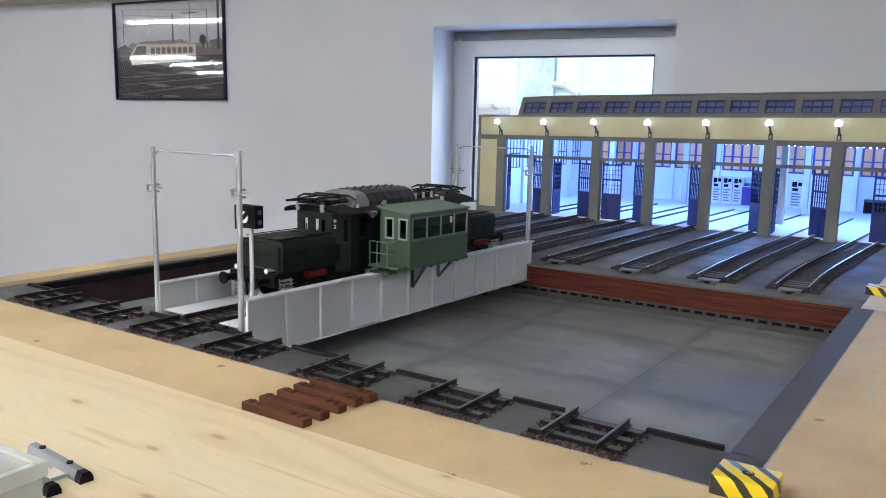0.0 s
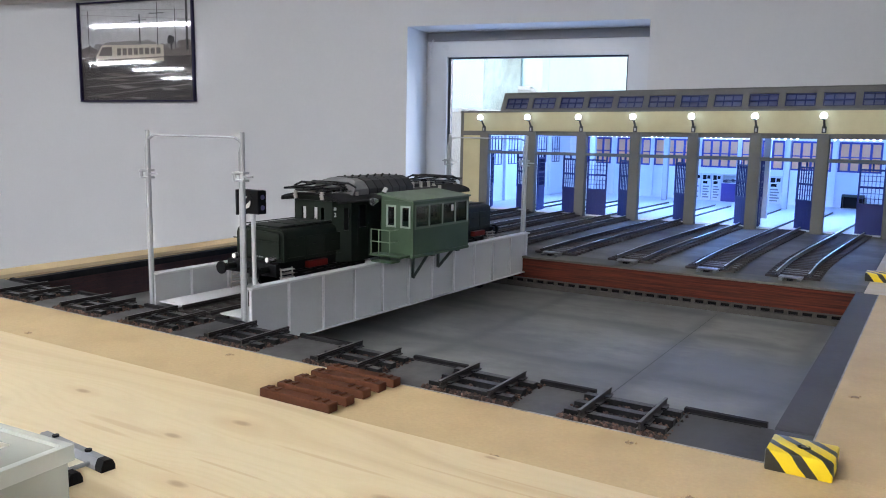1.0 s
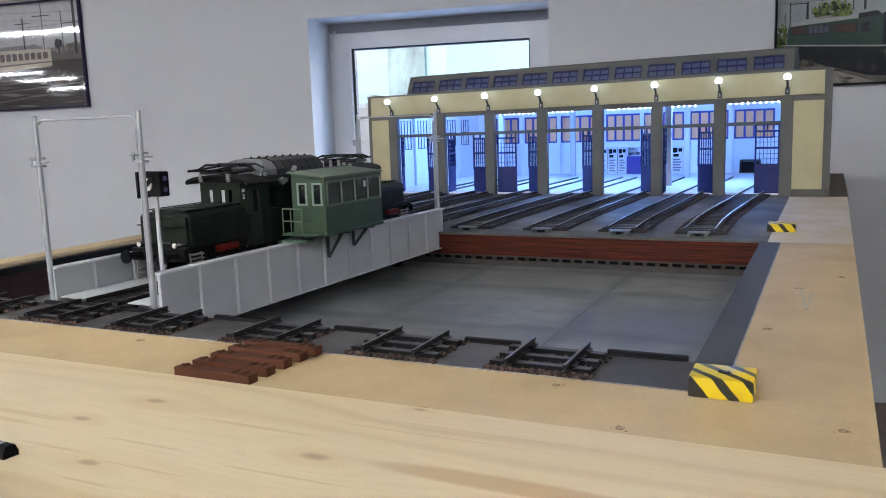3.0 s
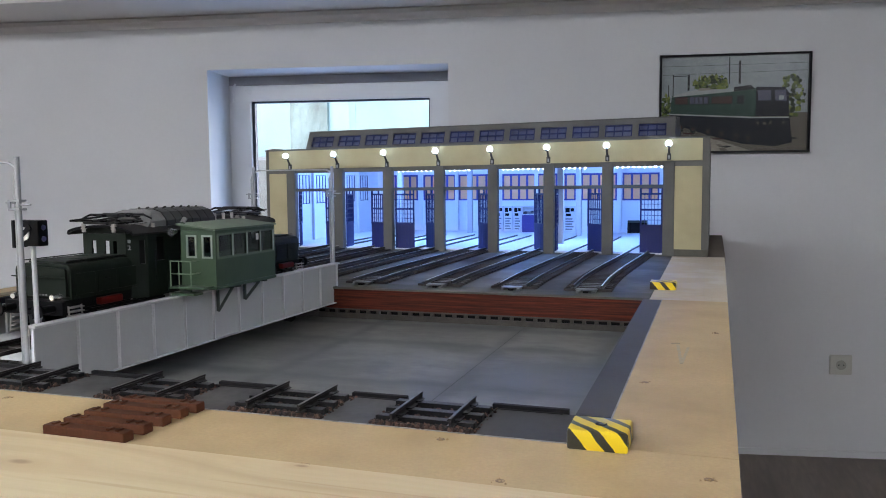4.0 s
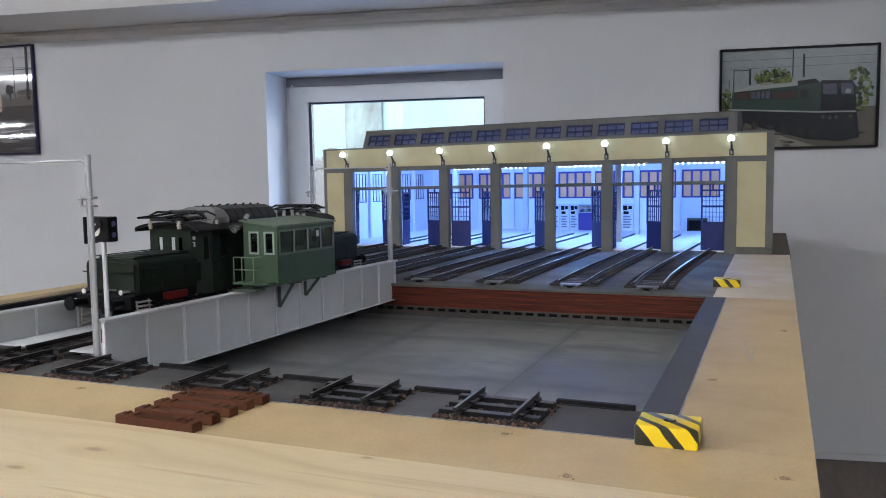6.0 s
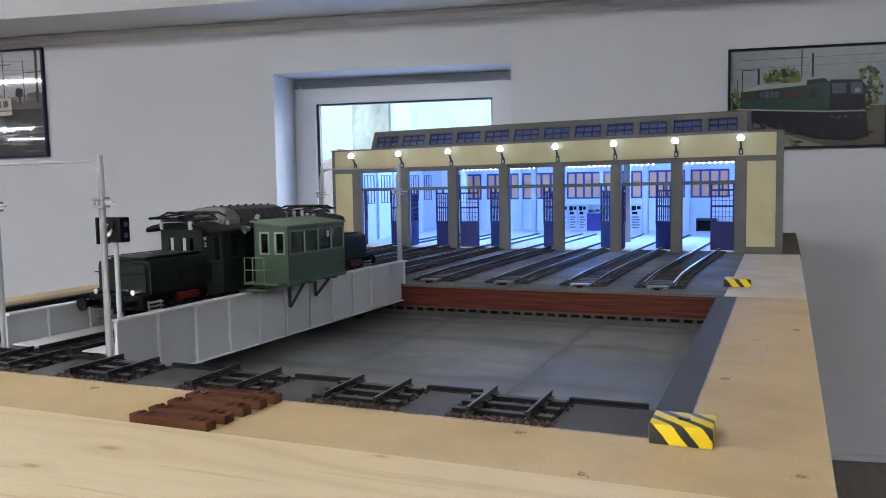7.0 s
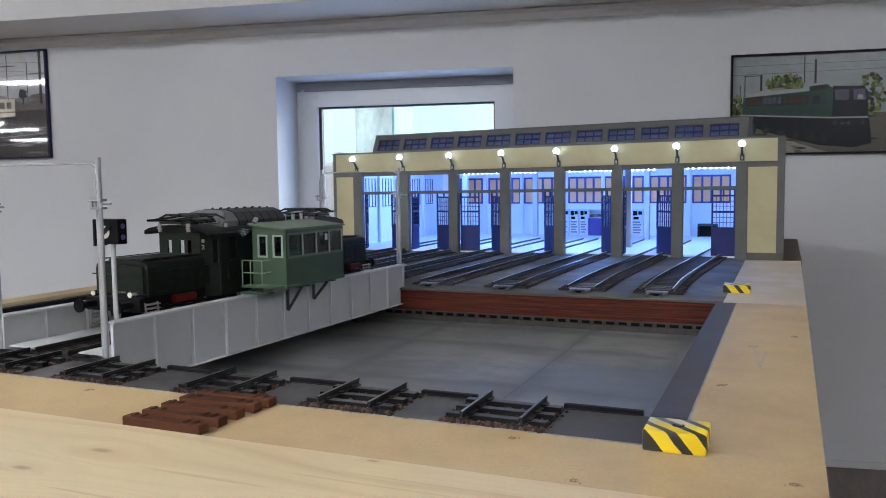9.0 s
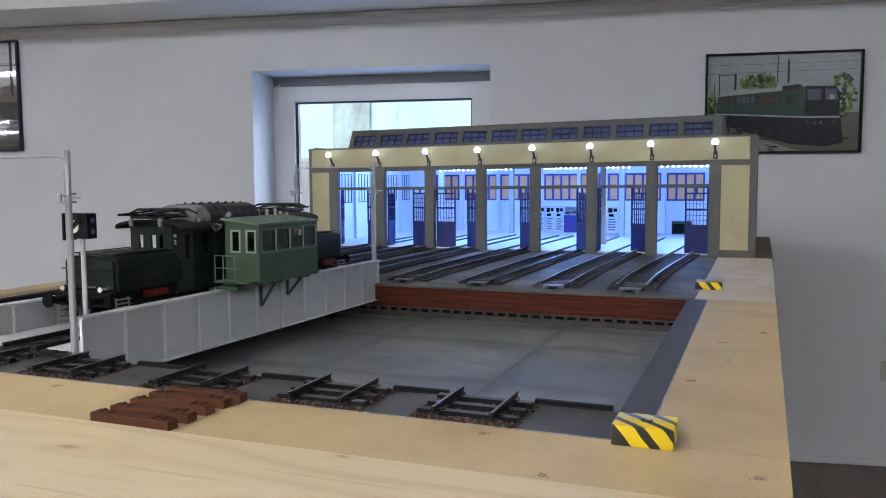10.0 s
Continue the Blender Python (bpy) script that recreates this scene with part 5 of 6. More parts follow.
for s, nm in ((-1, "front_hood"), (1, "rear_hood")):
    tip = end(s, 0.232)
    bm = extrude(B(), rounded(0.0385, 0.0415, 0.079, 0.007, 0.0015), CABF if s < 0 else CABR, tip, "y")
    bmesh.ops.bevel(bm, geom=[e for e in bm.edges if all(abs(v.co.y - tip) < 1e-6 for v in e.verts)], offset=0.004, segments=3, affect="EDGES")
    h = part(nm, bm, LOCOGREEN, loco, "dark green hood with hatches", smooth=True)
    for i, (a, b) in enumerate(((0.130, 0.158), (0.162, 0.190), (0.194, 0.222))):
        y0, y1 = sorted((end(s, a), end(s, b)))
        part("hatch", box(B(), (-0.026, y0, 0.0795), (0.026, y1, 0.0818), 0.0008), LOCOGREEN, h)
        for q in (-1, 1):
            part("hatch_handle", rod(B(), (q * 0.0392, (y0 + y1) / 2 - 0.004, 0.060), (q * 0.0392, (y0 + y1) / 2 + 0.004, 0.060), 0.0007, 6), BLACKM, h)
            part("side_panel", box(B(), (q * 0.038 - 0.001, y0, 0.046), (q * 0.038 + 0.001, y1, 0.069), 0.0004), LOCOGREEN, h)
    for q in (-1, 1):
        rv = B()
        for i in range(16):
            ball(rv, (q * 0.0386, end(s, 0.130) + (end(s, 0.224) - end(s, 0.130)) * i / 15, 0.0432), 0.0006, 6)
        part("rivet_row", rv, LOCOGREEN, h)
        part("edge_rail", rod(B(), (q * 0.030, end(s, 0.130), 0.0822), (q * 0.030, end(s, 0.224), 0.0822), 0.0006, 6), LOCOROOF, h)
    part("handrail", rod(B(), (-0.037, tip + s * 0.003, 0.066), (0.037, tip + s * 0.003, 0.066), 0.0007, 6), LOCOGREEN, h)
    for q in (-1, 1):
        lampb = part("headlight", rod(B(), (q * 0.027, tip, 0.0455), (q * 0.027, tip + s * 0.012, 0.0455), 0.0034, 16), CHROME, h, smooth=True)
        part("lens", rod(B(), (q * 0.027, tip + s * 0.0118, 0.0455), (q * 0.027, tip + s * 0.0128, 0.0455), 0.0026, 16), LAMPGLASS, lampb, "pale headlight lens", smooth=True)
    for i in range(5):
        part("number_bar", box(B(), (-0.010 + i * 0.004, tip + s * 0.0002 - 0.0003, 0.0455), (-0.0075 + i * 0.004, tip + s * 0.0002 + 0.0003, 0.0470)), LOCOHUMP, h)

# cab and body walls, hollow, with chamfered corners
cw, cf, ct, cb = 0.0455, 0.0315, 0.106, 0.030
ch = math.hypot(cw - cf, 0.020)
for face, m in ((CABF, pose(0, 0, 0)), (-CABR, pose(0, 0, 0, 0, 0, 180))):
    part("cab_front", holed(B(), (-cf, face + 0.002, cb), (1, 0, 0), (0, 0, 1), 2 * cf, ct - cb, 0.002, [(0.0130, 0.0485, 0.0195, 0.0675), (0.0320, 0.0485, 0.0390, 0.0675), (0.0445, 0.0485, 0.0500, 0.0675)]), LOCOGREEN, loco, "dark green cab front with windows", m=m)
    for q in (-1, 1):
        o, d = ((cf, face, cb), ((cw - cf) / ch, 0.020 / ch, 0)) if q > 0 else ((-cw, face + 0.020, cb), ((cw - cf) / ch, -0.020 / ch, 0))
        part("cab_corner", holed(B(), Vector(o) - Vector(d).cross(Vector((0, 0, 1))) * 0.002, d, (0, 0, 1), ch, ct - cb, 0.002, [(0.0150, 0.040, 0.0215, 0.068) if q > 0 else (0.003, 0.042, ch - 0.003, 0.070)]), LOCOGREEN, loco, m=m)
wl = SIDER - SIDEF - 0.0004
for s in (-1, 1):
    x = s * cw
    o = (x - (0.002 if s > 0 else 0), SIDEF + 0.0002, cb)
    part("body_side", holed(B(), o, (0, 1, 0), (0, 0, 1), wl, ct - cb, 0.002, [(0.016 if s > 0 else 0.003, 0.042, 0.030 if s > 0 else 0.038, 0.070), (wl - 0.030, 0.046, wl - 0.016, 0.066), (0.09, 0.044, 0.112, 0.062), (wl - 0.112, 0.044, wl - 0.09, 0.062)]), LOCOGREEN, loco, "dark green body side")
    for k in range(8):
        part("side_rib", box(B(), (x - 0.0008, SIDEF + 0.034 + k * 0.025, cb + 0.004), (x + 0.0008, SIDEF + 0.035 + k * 0.025, ct - 0.03)), LOCOGREEN, loco)
    part("side_rail", rod(B(), (s * 0.047, SIDEF + 0.012, 0.05), (s * 0.047, SIDEF + 0.012, 0.085), 0.0006, 6), BLACKM, loco)
part("machine_room", box(B(), (-cw + 0.003, -0.078, cb), (cw - 0.003, 0.062, ct - 0.001)), BLACKM, loco, "dark interior between the cabs")
plate = pose(0.0340, -0.1494, 0.0033, 0, 0, 55)
part("number_bar", box(B(), (-0.0016, -0.0006, 0.0918), (0.0016, -0.0001, 0.0955)), POSTW, loco, m=plate)
txt = bpy.data.curves.new("digit", "FONT")
txt.body, txt.size, txt.extrude, txt.align_x = "2", 0.0075, 0.0002, "CENTER"
txt.materials.append(WHITEP)
dg = new("digit", txt)
dg.parent = loco
dg.matrix_basis = plate @ pose(0, -0.0004, 0.0838, 90, 0, 0)
tagged(dg, "white painted digit")
# arched roof with overhanging ends
arch = [(0.0505 * math.sin(a), 0.1065 + 0.0090 * (math.cos(a) - math.cos(1.35)) / (1 - math.cos(1.35))) for a in [(-1.35 + 2.7 * i / 14) for i in range(15)]]
RF, RR = -0.159, 0.146
shell = arch + [(u * 0.965, z - 0.0022) for u, z in reversed(arch)]
part("roof", extrude(B(), shell, RF, RR, "y"), LOCOROOF, loco, "weathered dark grey arched roof", smooth=True)
gable = [(-cf, ct + 0.0002)] + [(u, z - 0.0024) for u, z in arch[4:-4]] + [(cf, ct + 0.0002)]
for y in (CABF + 0.0005, CABR - 0.0025):
    part("cab_gable", extrude(B(), gable, y, y + 0.0016, "y"), LOCOGREEN, loco)
part("roof_filling", extrude(B(), [(u * 0.9, z - 0.0026) for u, z in arch[1:-1]], -0.075, 0.06, "y"), BLACKM, loco)
for y in (RF - 0.0015, RR - 0.0005):
    part("roof_lip", extrude(B(), [(u * 1.01, z - 0.0024) for u, z in arch[1:-1]] + [(u * 1.01, z + 0.0008) for u, z in reversed(arch[1:-1])], y, y + 0.002, "y"), BLACKM, loco, smooth=True)
hump = [(-0.036, 0.110), (0.036, 0.110), (0.036, 0.119), (0.028, 0.1285), (0.017, 0.1320), (-0.017, 0.1320), (-0.028, 0.1285), (-0.036, 0.119)]
hb = extrude(B(), hump, -0.120, 0.014, "y")
for v in hb.verts:
    if v.co.y < -0.1 and v.co.z > 0.115:
        v.co.y += (v.co.z - 0.113) * 1.1
hp = part("roof_box", hb, LOCOHUMP, loco, "grey ribbed resistor housing")
for k in range(6):
    y = -0.084 + k * 0.0165
    part("cover_panel", extrude(B(), [(0.0368, 0.1125), (0.0368, 0.119), (0.0285, 0.1292), (0.0172, 0.1328), (-0.0172, 0.1328), (-0.0285, 0.1292), (-0.0368, 0.119), (-0.0368, 0.1125), (-0.035, 0.1125), (-0.035, 0.1185), (-0.027, 0.128), (-0.016, 0.1315), (0.016, 0.1315), (0.027, 0.128), (0.035, 0.1185), (0.035, 0.1125)], y, y + 0.0150, "y"), LOCOPANEL, hp, "dark grey cover panel")
    part("cover_rib", extrude(B(), [(u * 1.03, 0.11 + (z - 0.11) * 1.04) for u, z in hump], y - 0.0014, y - 0.0002, "y"), LOCOROOF, hp)
    for u in (-0.012, 0.0, 0.012):
        part("bolt", ball(B(), (u, y + 0.0075, 0.1332), 0.0016, 8), LOCOROOF, hp)
part("switch_gear", box(B(), (-0.024, 0.020, 0.112), (0.020, 0.075, 0.1195), 0.002), LOCOROOF, loco, "dark switch gear on the roof")
for v in (0.03, 0.05, 0.07):
    part("insulator", rod(B(), (0.024, v, 0.111), (0.024, v, 0.1225), 0.0024, 10), INSUL, loco, smooth=True)


def pantograph(y, s):
    pg = part("pantograph", B(), PANTM, loco, "folded black pantograph")
    z = 0.1185
    base = B()
    for u in (-0.022, 0.022):
        rod(base, (u, y - 0.030, z), (u, y + 0.030, z), 0.0016, 6)
    for v in (-0.030, 0.030):
        rod(base, (-0.022, y + v, z), (0.022, y + v, z), 0.0016, 6)
    part("base_frame", base, PANTM, pg)
    for u, t in ((-0.02, -0.012), (0.02, 0.012)):
        for q in (-1, 1):
            arm = rod(B(), (u, y - q * 0.022, z + 0.001), (u * 0.8, y + q * (0.056 if q == s else 0.042), z + 0.004), 0.0014, 6)
            rod(arm, (u * 0.8, y + q * (0.056 if q == s else 0.042), z + 0.004), (t, y - q * 0.004, z + 0.0075), 0.0012, 6)
            part("arm", arm, PANTM, pg)
    for v in (-0.011, 0.011):
        bow = rod(B(), (-0.030, y + v, z + 0.0088), (0.030, y + v, z + 0.0088), 0.0016, 6)
        for q in (-1, 1):
            rod(bow, (q * 0.030, y + v, z + 0.0088), (q * 0.042, y + v, z + 0.004), 0.0013, 6)
        part("collector", bow, PANTM, pg)
    for u in (-0.022, 0.022):
        for v in (-0.030, 0.030):
            ins = rod(B(), (u, y + v, 0.108), (u, y + v, z - 0.0005), 0.0024, 10)
            rod(ins, (u, y + v, 0.1115), (u, y + v, 0.1128), 0.0034, 10)
            rod(ins, (u, y + v, 0.1142), (u, y + v, 0.1155), 0.0034, 10)
            part("insulator", ins, INSUL, pg, "grey ribbed insulator", smooth=True)


pantograph(-0.130, -1)
pantograph(0.116, 1)
for a, b in (((0.030, -0.15, 0.1165), (0.030, -0.095, 0.118)), ((-0.03, 0.05, 0.118), (-0.03, 0.13, 0.1165))):
    part("busbar", rod(B(), a, b, 0.0009, 6), CHROME, loco)
for u, v in ((0.036, -0.110), (0.042, -0.06), (-0.035, 0.125), (0.04, 0.075)):
    ins = rod(B(), (u, v, 0.104), (u, v, 0.1165), 0.0026, 10)
    part("insulator", ins, INSUL, loco, smooth=True)
# running gear
part("main_frame", box(B(), (-0.034, -0.251, 0.0300), (0.034, 0.236, 0.0412), 0.001), BLACKM, loco, "black frame")
wm = rod(B(), (-0.0275, 0, 0), (-0.0215, 0, 0), 0.0192, 24)
rod(wm, (0.0215, 0, 0), (0.0275, 0, 0), 0.0192, 24)
rod(wm, (-0.0335, 0, 0), (0.0335, 0, 0), 0.003, 10)
WHEELS = mesh_of("wheelset", wm, BLACKM, True)
for v in (-0.205, -0.16, -0.115, 0.10, 0.145, 0.19):
    piece("wheelset", WHEELS, loco, pose(0, v, 0.0194))
for s in (-1, 1):
    for v in (-0.16, 0.145):
        b = part("bogie_side", box(B(), (min(s * 0.0335, s * 0.0375), v - 0.066, 0.014), (max(s * 0.0335, s * 0.0375), v + 0.066, 0.027), 0.0008), BLACKM, loco, "black bogie side frame")
        for k in (-0.045, 0, 0.045):
            part("axle_box", box(B(), (min(s * 0.0372, s * 0.042), v + k - 0.006, 0.013), (max(s * 0.0372, s * 0.042), v + k + 0.006, 0.026), 0.0008), BLACKM, b)
            part("spring", box(B(), (min(s * 0.0378, s * 0.0405), v + k - 0.015, 0.0265), (max(s * 0.0378, s * 0.0405), v + k + 0.015, 0.0295), 0.0005), BLACKM, b)
    for v in (-0.190, 0.188):
        part("sand_box", box(B(), (min(s * 0.036, s * 0.0435), v - 0.017, 0.0315), (max(s * 0.036, s * 0.0435), v + 0.017, 0.0395), 0.0012), REDM, loco, "red painted box on the frame")
    for e in (-1, 1):
        ld = B()
        ya, yb = end(e, 0.217), end(e, 0.235)
        for v in (ya, yb):
            rod(ld, (s * 0.043, v, 0.004), (s * 0.0395, v, 0.036), 0.0010, 6)
        for z in (0.0065, 0.0110, 0.0155, 0.0200, 0.0245, 0.0290, 0.0335):
            box(ld, (min(s * 0.037, s * 0.0425), min(ya, yb), z), (max(s * 0.037, s * 0.0445), max(ya, yb), z + 0.0011))
        part("ladder", ld, INSUL, loco, "grey steps")
for e in (-1, 1):
    y0, y1 = sorted((end(e, 0.2365), end(e, 0.243)))
    bb = part("buffer_beam", box(B(), (-0.040, y0, 0.0265), (0.040, y1, 0.0412), 0.0008), BLACKM, loco, "black buffer beam")
    for u in (-0.027, 0.027):
        bf = rod(B(), (u, end(e, 0.243), 0.034), (u, end(e, 0.256), 0.034), 0.0042, 14)
        rod(bf, (u, end(e, 0.254), 0.034), (u, end(e, 0.263), 0.034), 0.003, 12)
        rod(bf, (u, end(e, 0.262), 0.034), (u, end(e, 0.2645), 0.034), 0.0075, 18)
        part("buffer", bf, BLACKM, bb, "round black buffer", smooth=True)
    hk = rod(B(), (0, end(e, 0.243), 0.033), (0, end(e, 0.253), 0.033), 0.0018, 8)
    rod(hk, (0, end(e, 0.252), 0.033), (0.002, end(e, 0.252), 0.015), 0.0013, 8)
    part("coupling", hk, BLACKM, bb)
    for q in (-0.012, 0.012):
        part("brake_hose", rod(B(), (q, end(e, 0.243), 0.029), (q, end(e, 0.248), 0.012), 0.0012, 6), PLASTIC, bb)

# ---------------------------------------------------------------- the engine shed
SY = 2.033
PIL = [-0.1355 - 0.1402 * k for k in range(8)]
SX0, SX1 = -1.193, -0.0465
SB = 2.790                        # back of the shed


def sag(x):
    """The building is a little lower towards its far end."""
    return 0.0095 * max(0.0, min(1.1, (-0.1355 - x) / 0.98))


def sagged(bm):
    for v in bm.verts:
        v.co.z -= sag(v.co.x) * (v.co.z - T) / 0.275
    return bm


shed = thing("engine_shed", pose(0, 0, 0), "cream and grey model engine shed with seven blue gates, lit", "engine shed")
holes = []
for a, b in zip(PIL, PIL[1:]):
    holes += [(b + 0.013 - SX0, 0.002, a - 0.013 - SX0, 0.1585), (b + 0.013 - SX0, 0.1665, a - 0.013 - SX0, 0.2095)]
part("front_wall", sagged(holed(B(), (SX0, SY + 0.012, T), (1, 0, 0), (0, 0, 1), SX1 - SX0, 0.276, 0.012, holes)), SHEDGREY, shed, "grey concrete front with slender piers")
for c in PIL:
    part("pier", sagged(box(B(), (c - 0.0124, SY - 0.004, T), (c + 0.0124, SY - 0.0002, T + 0.2205), 0.0006)), SHEDGREY, shed)
bandx = [SX0 + 0.011] + list(reversed(PIL)) + [SX1 - 0.0155]
for a, b in zip(bandx, bandx[1:]):
    part("band_panel", sagged(box(B(), (a + 0.0002, SY - 0.0030, T + 0.2212), (b - 0.0002, SY - 0.0002, T + 0.2715))), CREAM, shed, "cream rendered panel")
for a, b in ((SX0 + 0.011, PIL[-1] - 0.0130), (PIL[0] + 0.0130, SX1 - 0.0155)):
    part("end_panel", sagged(box(B(), (a, SY - 0.0030, T + 0.0165), (b, SY - 0.0002, T + 0.2085))), CREAM, shed, "cream rendered panel")
for a, b in zip(bandx, bandx[1:]):
    part("cornice", sagged(box(B(), (a - (0.011 if a == bandx[0] else 0), SY - 0.0045, T + 0.2717), (b + (0.0155 if b == bandx[-1] else 0), SY + 0.012, T + 0.2745))), SHEDGREY, shed)
part("plinth", box(B(), (PIL[0] + 0.0135, SY - 0.0035, T + 0.0002), (SX1, SY - 0.0003, T + 0.0162)), LEDGE, shed)
part("side_wall", holed(B(), (SX1 - 0.012, SY + 0.0122, T), (0, 1, 0), (0, 0, 1), SB - SY - 0.0124, 0.27, 0.012, [(0.05, 0.1, 0.055, 0.105)]), SHEDGREY, shed)
lw = [(0.028 + 0.1075 * i, 0.114, 0.1075 + 0.1075 * i, 0.199) for i in range(6)]
part("side_wall", holed(B(), (SX0, SY + 0.0122, T), (0, 1, 0), (0, 0, 1), SB - SY - 0.0124, 0.27, 0.012, lw), SHEDWHITE, shed, "white inner side wall with windows")
back = ((-0.3163, -0.2040), (-0.4498, -0.3380), (-0.5970, -0.4723), (-0.7186, -0.6070), (-0.8743, -0.7450), (-1.0045, -0.8905), (-1.140, -1.030))
bw = [(a - SX0 - 0.0122, 0.113, b - SX0 - 0.0122, 0.1985) for a, b in back]
part("back_wall", holed(B(), (SX0 + 0.0122, SB, T), (1, 0, 0), (0, 0, 1), SX1 - SX0 - 0.0244, 0.27, 0.012, bw), SHEDWHITE, shed, "white inner back wall with windows")
for w in bw:
    x0, x1 = w[0] + SX0 + 0.0122, w[2] + SX0 + 0.0122
    fw = x1 - x0
    f = part("back_window", holed(B(), (x0 - 0.002, SB - 0.0118, T + w[1] - 0.002), (1, 0, 0), (0, 0, 1), fw + 0.004, 0.0895, 0.003, [(0.0055 + i * fw / 4, 0.005 + j * 0.041, (i + 1) * fw / 4 - 0.001, 0.0425 + j * 0.041) for i in range(4) for j in range(2)]), BACKBLUE, shed, "blue window frame")
    part("pane", box(B(), (x0 + 0.0005, SB - 0.0108, T + w[1] + 0.0005), (x1 - 0.0005, SB - 0.0095, T + w[3] - 0.0005)), PANELTAN, f, "tan backing panes")
for w in lw:
    y0 = SY + 0.0122 + w[0]
    f = part("side_window", holed(B(), (SX0 + 0.0095, y0 - 0.002, T + w[1] - 0.002), (0, 1, 0), (0, 0, 1), w[2] - w[0] + 0.004, w[3] - w[1] + 0.004, 0.0014, [(0.0040 + i * 0.0193, 0.004 + j * 0.0425, 0.0208 + i * 0.0193, 0.0435 + j * 0.0425) for i in range(4) for j in range(2)]), FRAMEBLUE, shed, "blue window frame")
    part("pane", box(B(), (SX0 + 0.0075, y0 + 0.0005, T + w[1] + 0.0005), (SX0 + 0.0088, y0 + w[2] - w[0] - 0.0005, T + w[3] - 0.0005)), SHEDWHITE, f, "white backing panes")
for x in (-0.192, -0.3267, -0.461, -0.602, -0.732, -0.8825, -1.0175, -1.151):
    part("inner_pier", box(B(), (x - 0.006, SB - 0.0215, T + 0.0056), (x + 0.006, SB - 0.0121, T + 0.2695), 0.0006), SHEDWHITE, shed, "white pier against the back wall")
for i in range(5):
    y = SY + 0.0122 + 0.1215 + 0.1075 * i
    part("inner_pier", box(B(), (SX0 + 0.0126, y - 0.006, T + 0.0056), (SX0 + 0.0215, y + 0.006, T + 0.2695), 0.0006), SHEDWHITE, shed, "white pier against the side wall")
part("shed_floor", box(B(), (SX0 + 0.0122, SY + 0.0125, T - 0.0005), (SX1 - 0.0122, SB - 0.0125, T + 0.0055)), SHEDWHITE, shed, "pale shed floor")
part("threshold", box(B(), (PIL[-1], SY + 0.0005, T), (PIL[0], SY + 0.0118, T + 0.0018)), WHITEP, shed, "white sill across the gates")
# roof and clerestory
part("front_roof", sagged(box(B(), (SX0 + 0.0005, SY + 0.0125, T + 0.270), (SX1 - 0.0005, SY + 0.104, T + 0.2735))), SHEDGREY, shed)
part("back_roof", sagged(box(B(), (SX0 + 0.0005, SY + 0.53, T + 0.270), (SX1 - 0.0005, SB, T + 0.2755))), SHEDGREY, shed)
CX0, CX1, CY = -1.1275, -0.128, SY + 0.105
CH = 0.0605
LY, LZ = 0.45, 0.893             # slope of the glazed front
CB = SY + 0.53                    # where the lantern's roof comes down
cl = thing("roof_lantern", pose(0, 0, 0), "grey glazed roof lantern with a row of small blue windows", "roof lantern")
nw = 12
pw = (CX1 - CX0 - 0.02) / nw
chs = [(0.014 + i * pw, 0.0085, 0.014 + i * pw + pw - 0.015, 0.0430) for i in range(nw)]
part("front", sagged(holed(B(), (CX0, CY + 0.006, T + 0.2757), (1, 0, 0), (0, LY, LZ), CX1 - CX0, CH, 0.006, chs)), SHEDGREY, cl, "grey front with window openings")
for i, (a, b, c, d) in enumerate(chs):
    def up(u, v, off):
        return Vector((CX0 + u, CY + 0.006 + LY * v - off * LZ, T + 0.2757 + LZ * v + off * LY))
    w, h = c - a, d - b
    fr = part("lantern_window", sagged(holed(B(), up(a, b, 0.0005), (1, 0, 0), (0, LY, LZ), w, h, 0.003, [(0.003 + j * (w - 0.003) / 3, 0.003 + q * (h - 0.003) / 2, (j + 1) * (w - 0.003) / 3, (q + 1) * (h - 0.003) / 2) for j in range(3) for q in range(2)])), FRAMEBLUE, cl, "dark blue glazing bars")
    pn = B()
    vv = [pn.verts.new(up(*q, 0.0008)) for q in ((a, b), (c, b), (c, d), (a, d))]
    pn.faces.new(vv)
    bmesh.ops.solidify(pn, geom=pn.faces[:], thickness=0.0004)
    sagged(pn)
    part("pane", pn, CLEREPANE, fr, "blue tinted pane")
part("top", sagged(extrude(B(), [(CY + 0.006 + LY * CH, T + 0.2757 + CH * LZ - 0.004), (CY + 0.20, T + 0.338), (CB, T + 0.276), (CB, T + 0.280), (CY + 0.20, T + 0.343), (CY + LY * CH - 0.002, T + 0.2757 + CH * LZ + 0.001)], CX0 - 0.002, CX1 + 0.002, "x")), SHEDGREY, cl, "grey lantern roof")
for x in (CX0, CX1 - 0.004):
    part("end_wall", sagged(extrude(B(), [(CY + 0.0065, T + 0.2757), (CB - 0.001, T + 0.2757), (CY + 0.20, T + 0.338), (CY + 0.006 + LY * CH, T + 0.2757 + CH * LZ - 0.0045)], x, x + 0.004, "x")), SHEDGREY, cl)

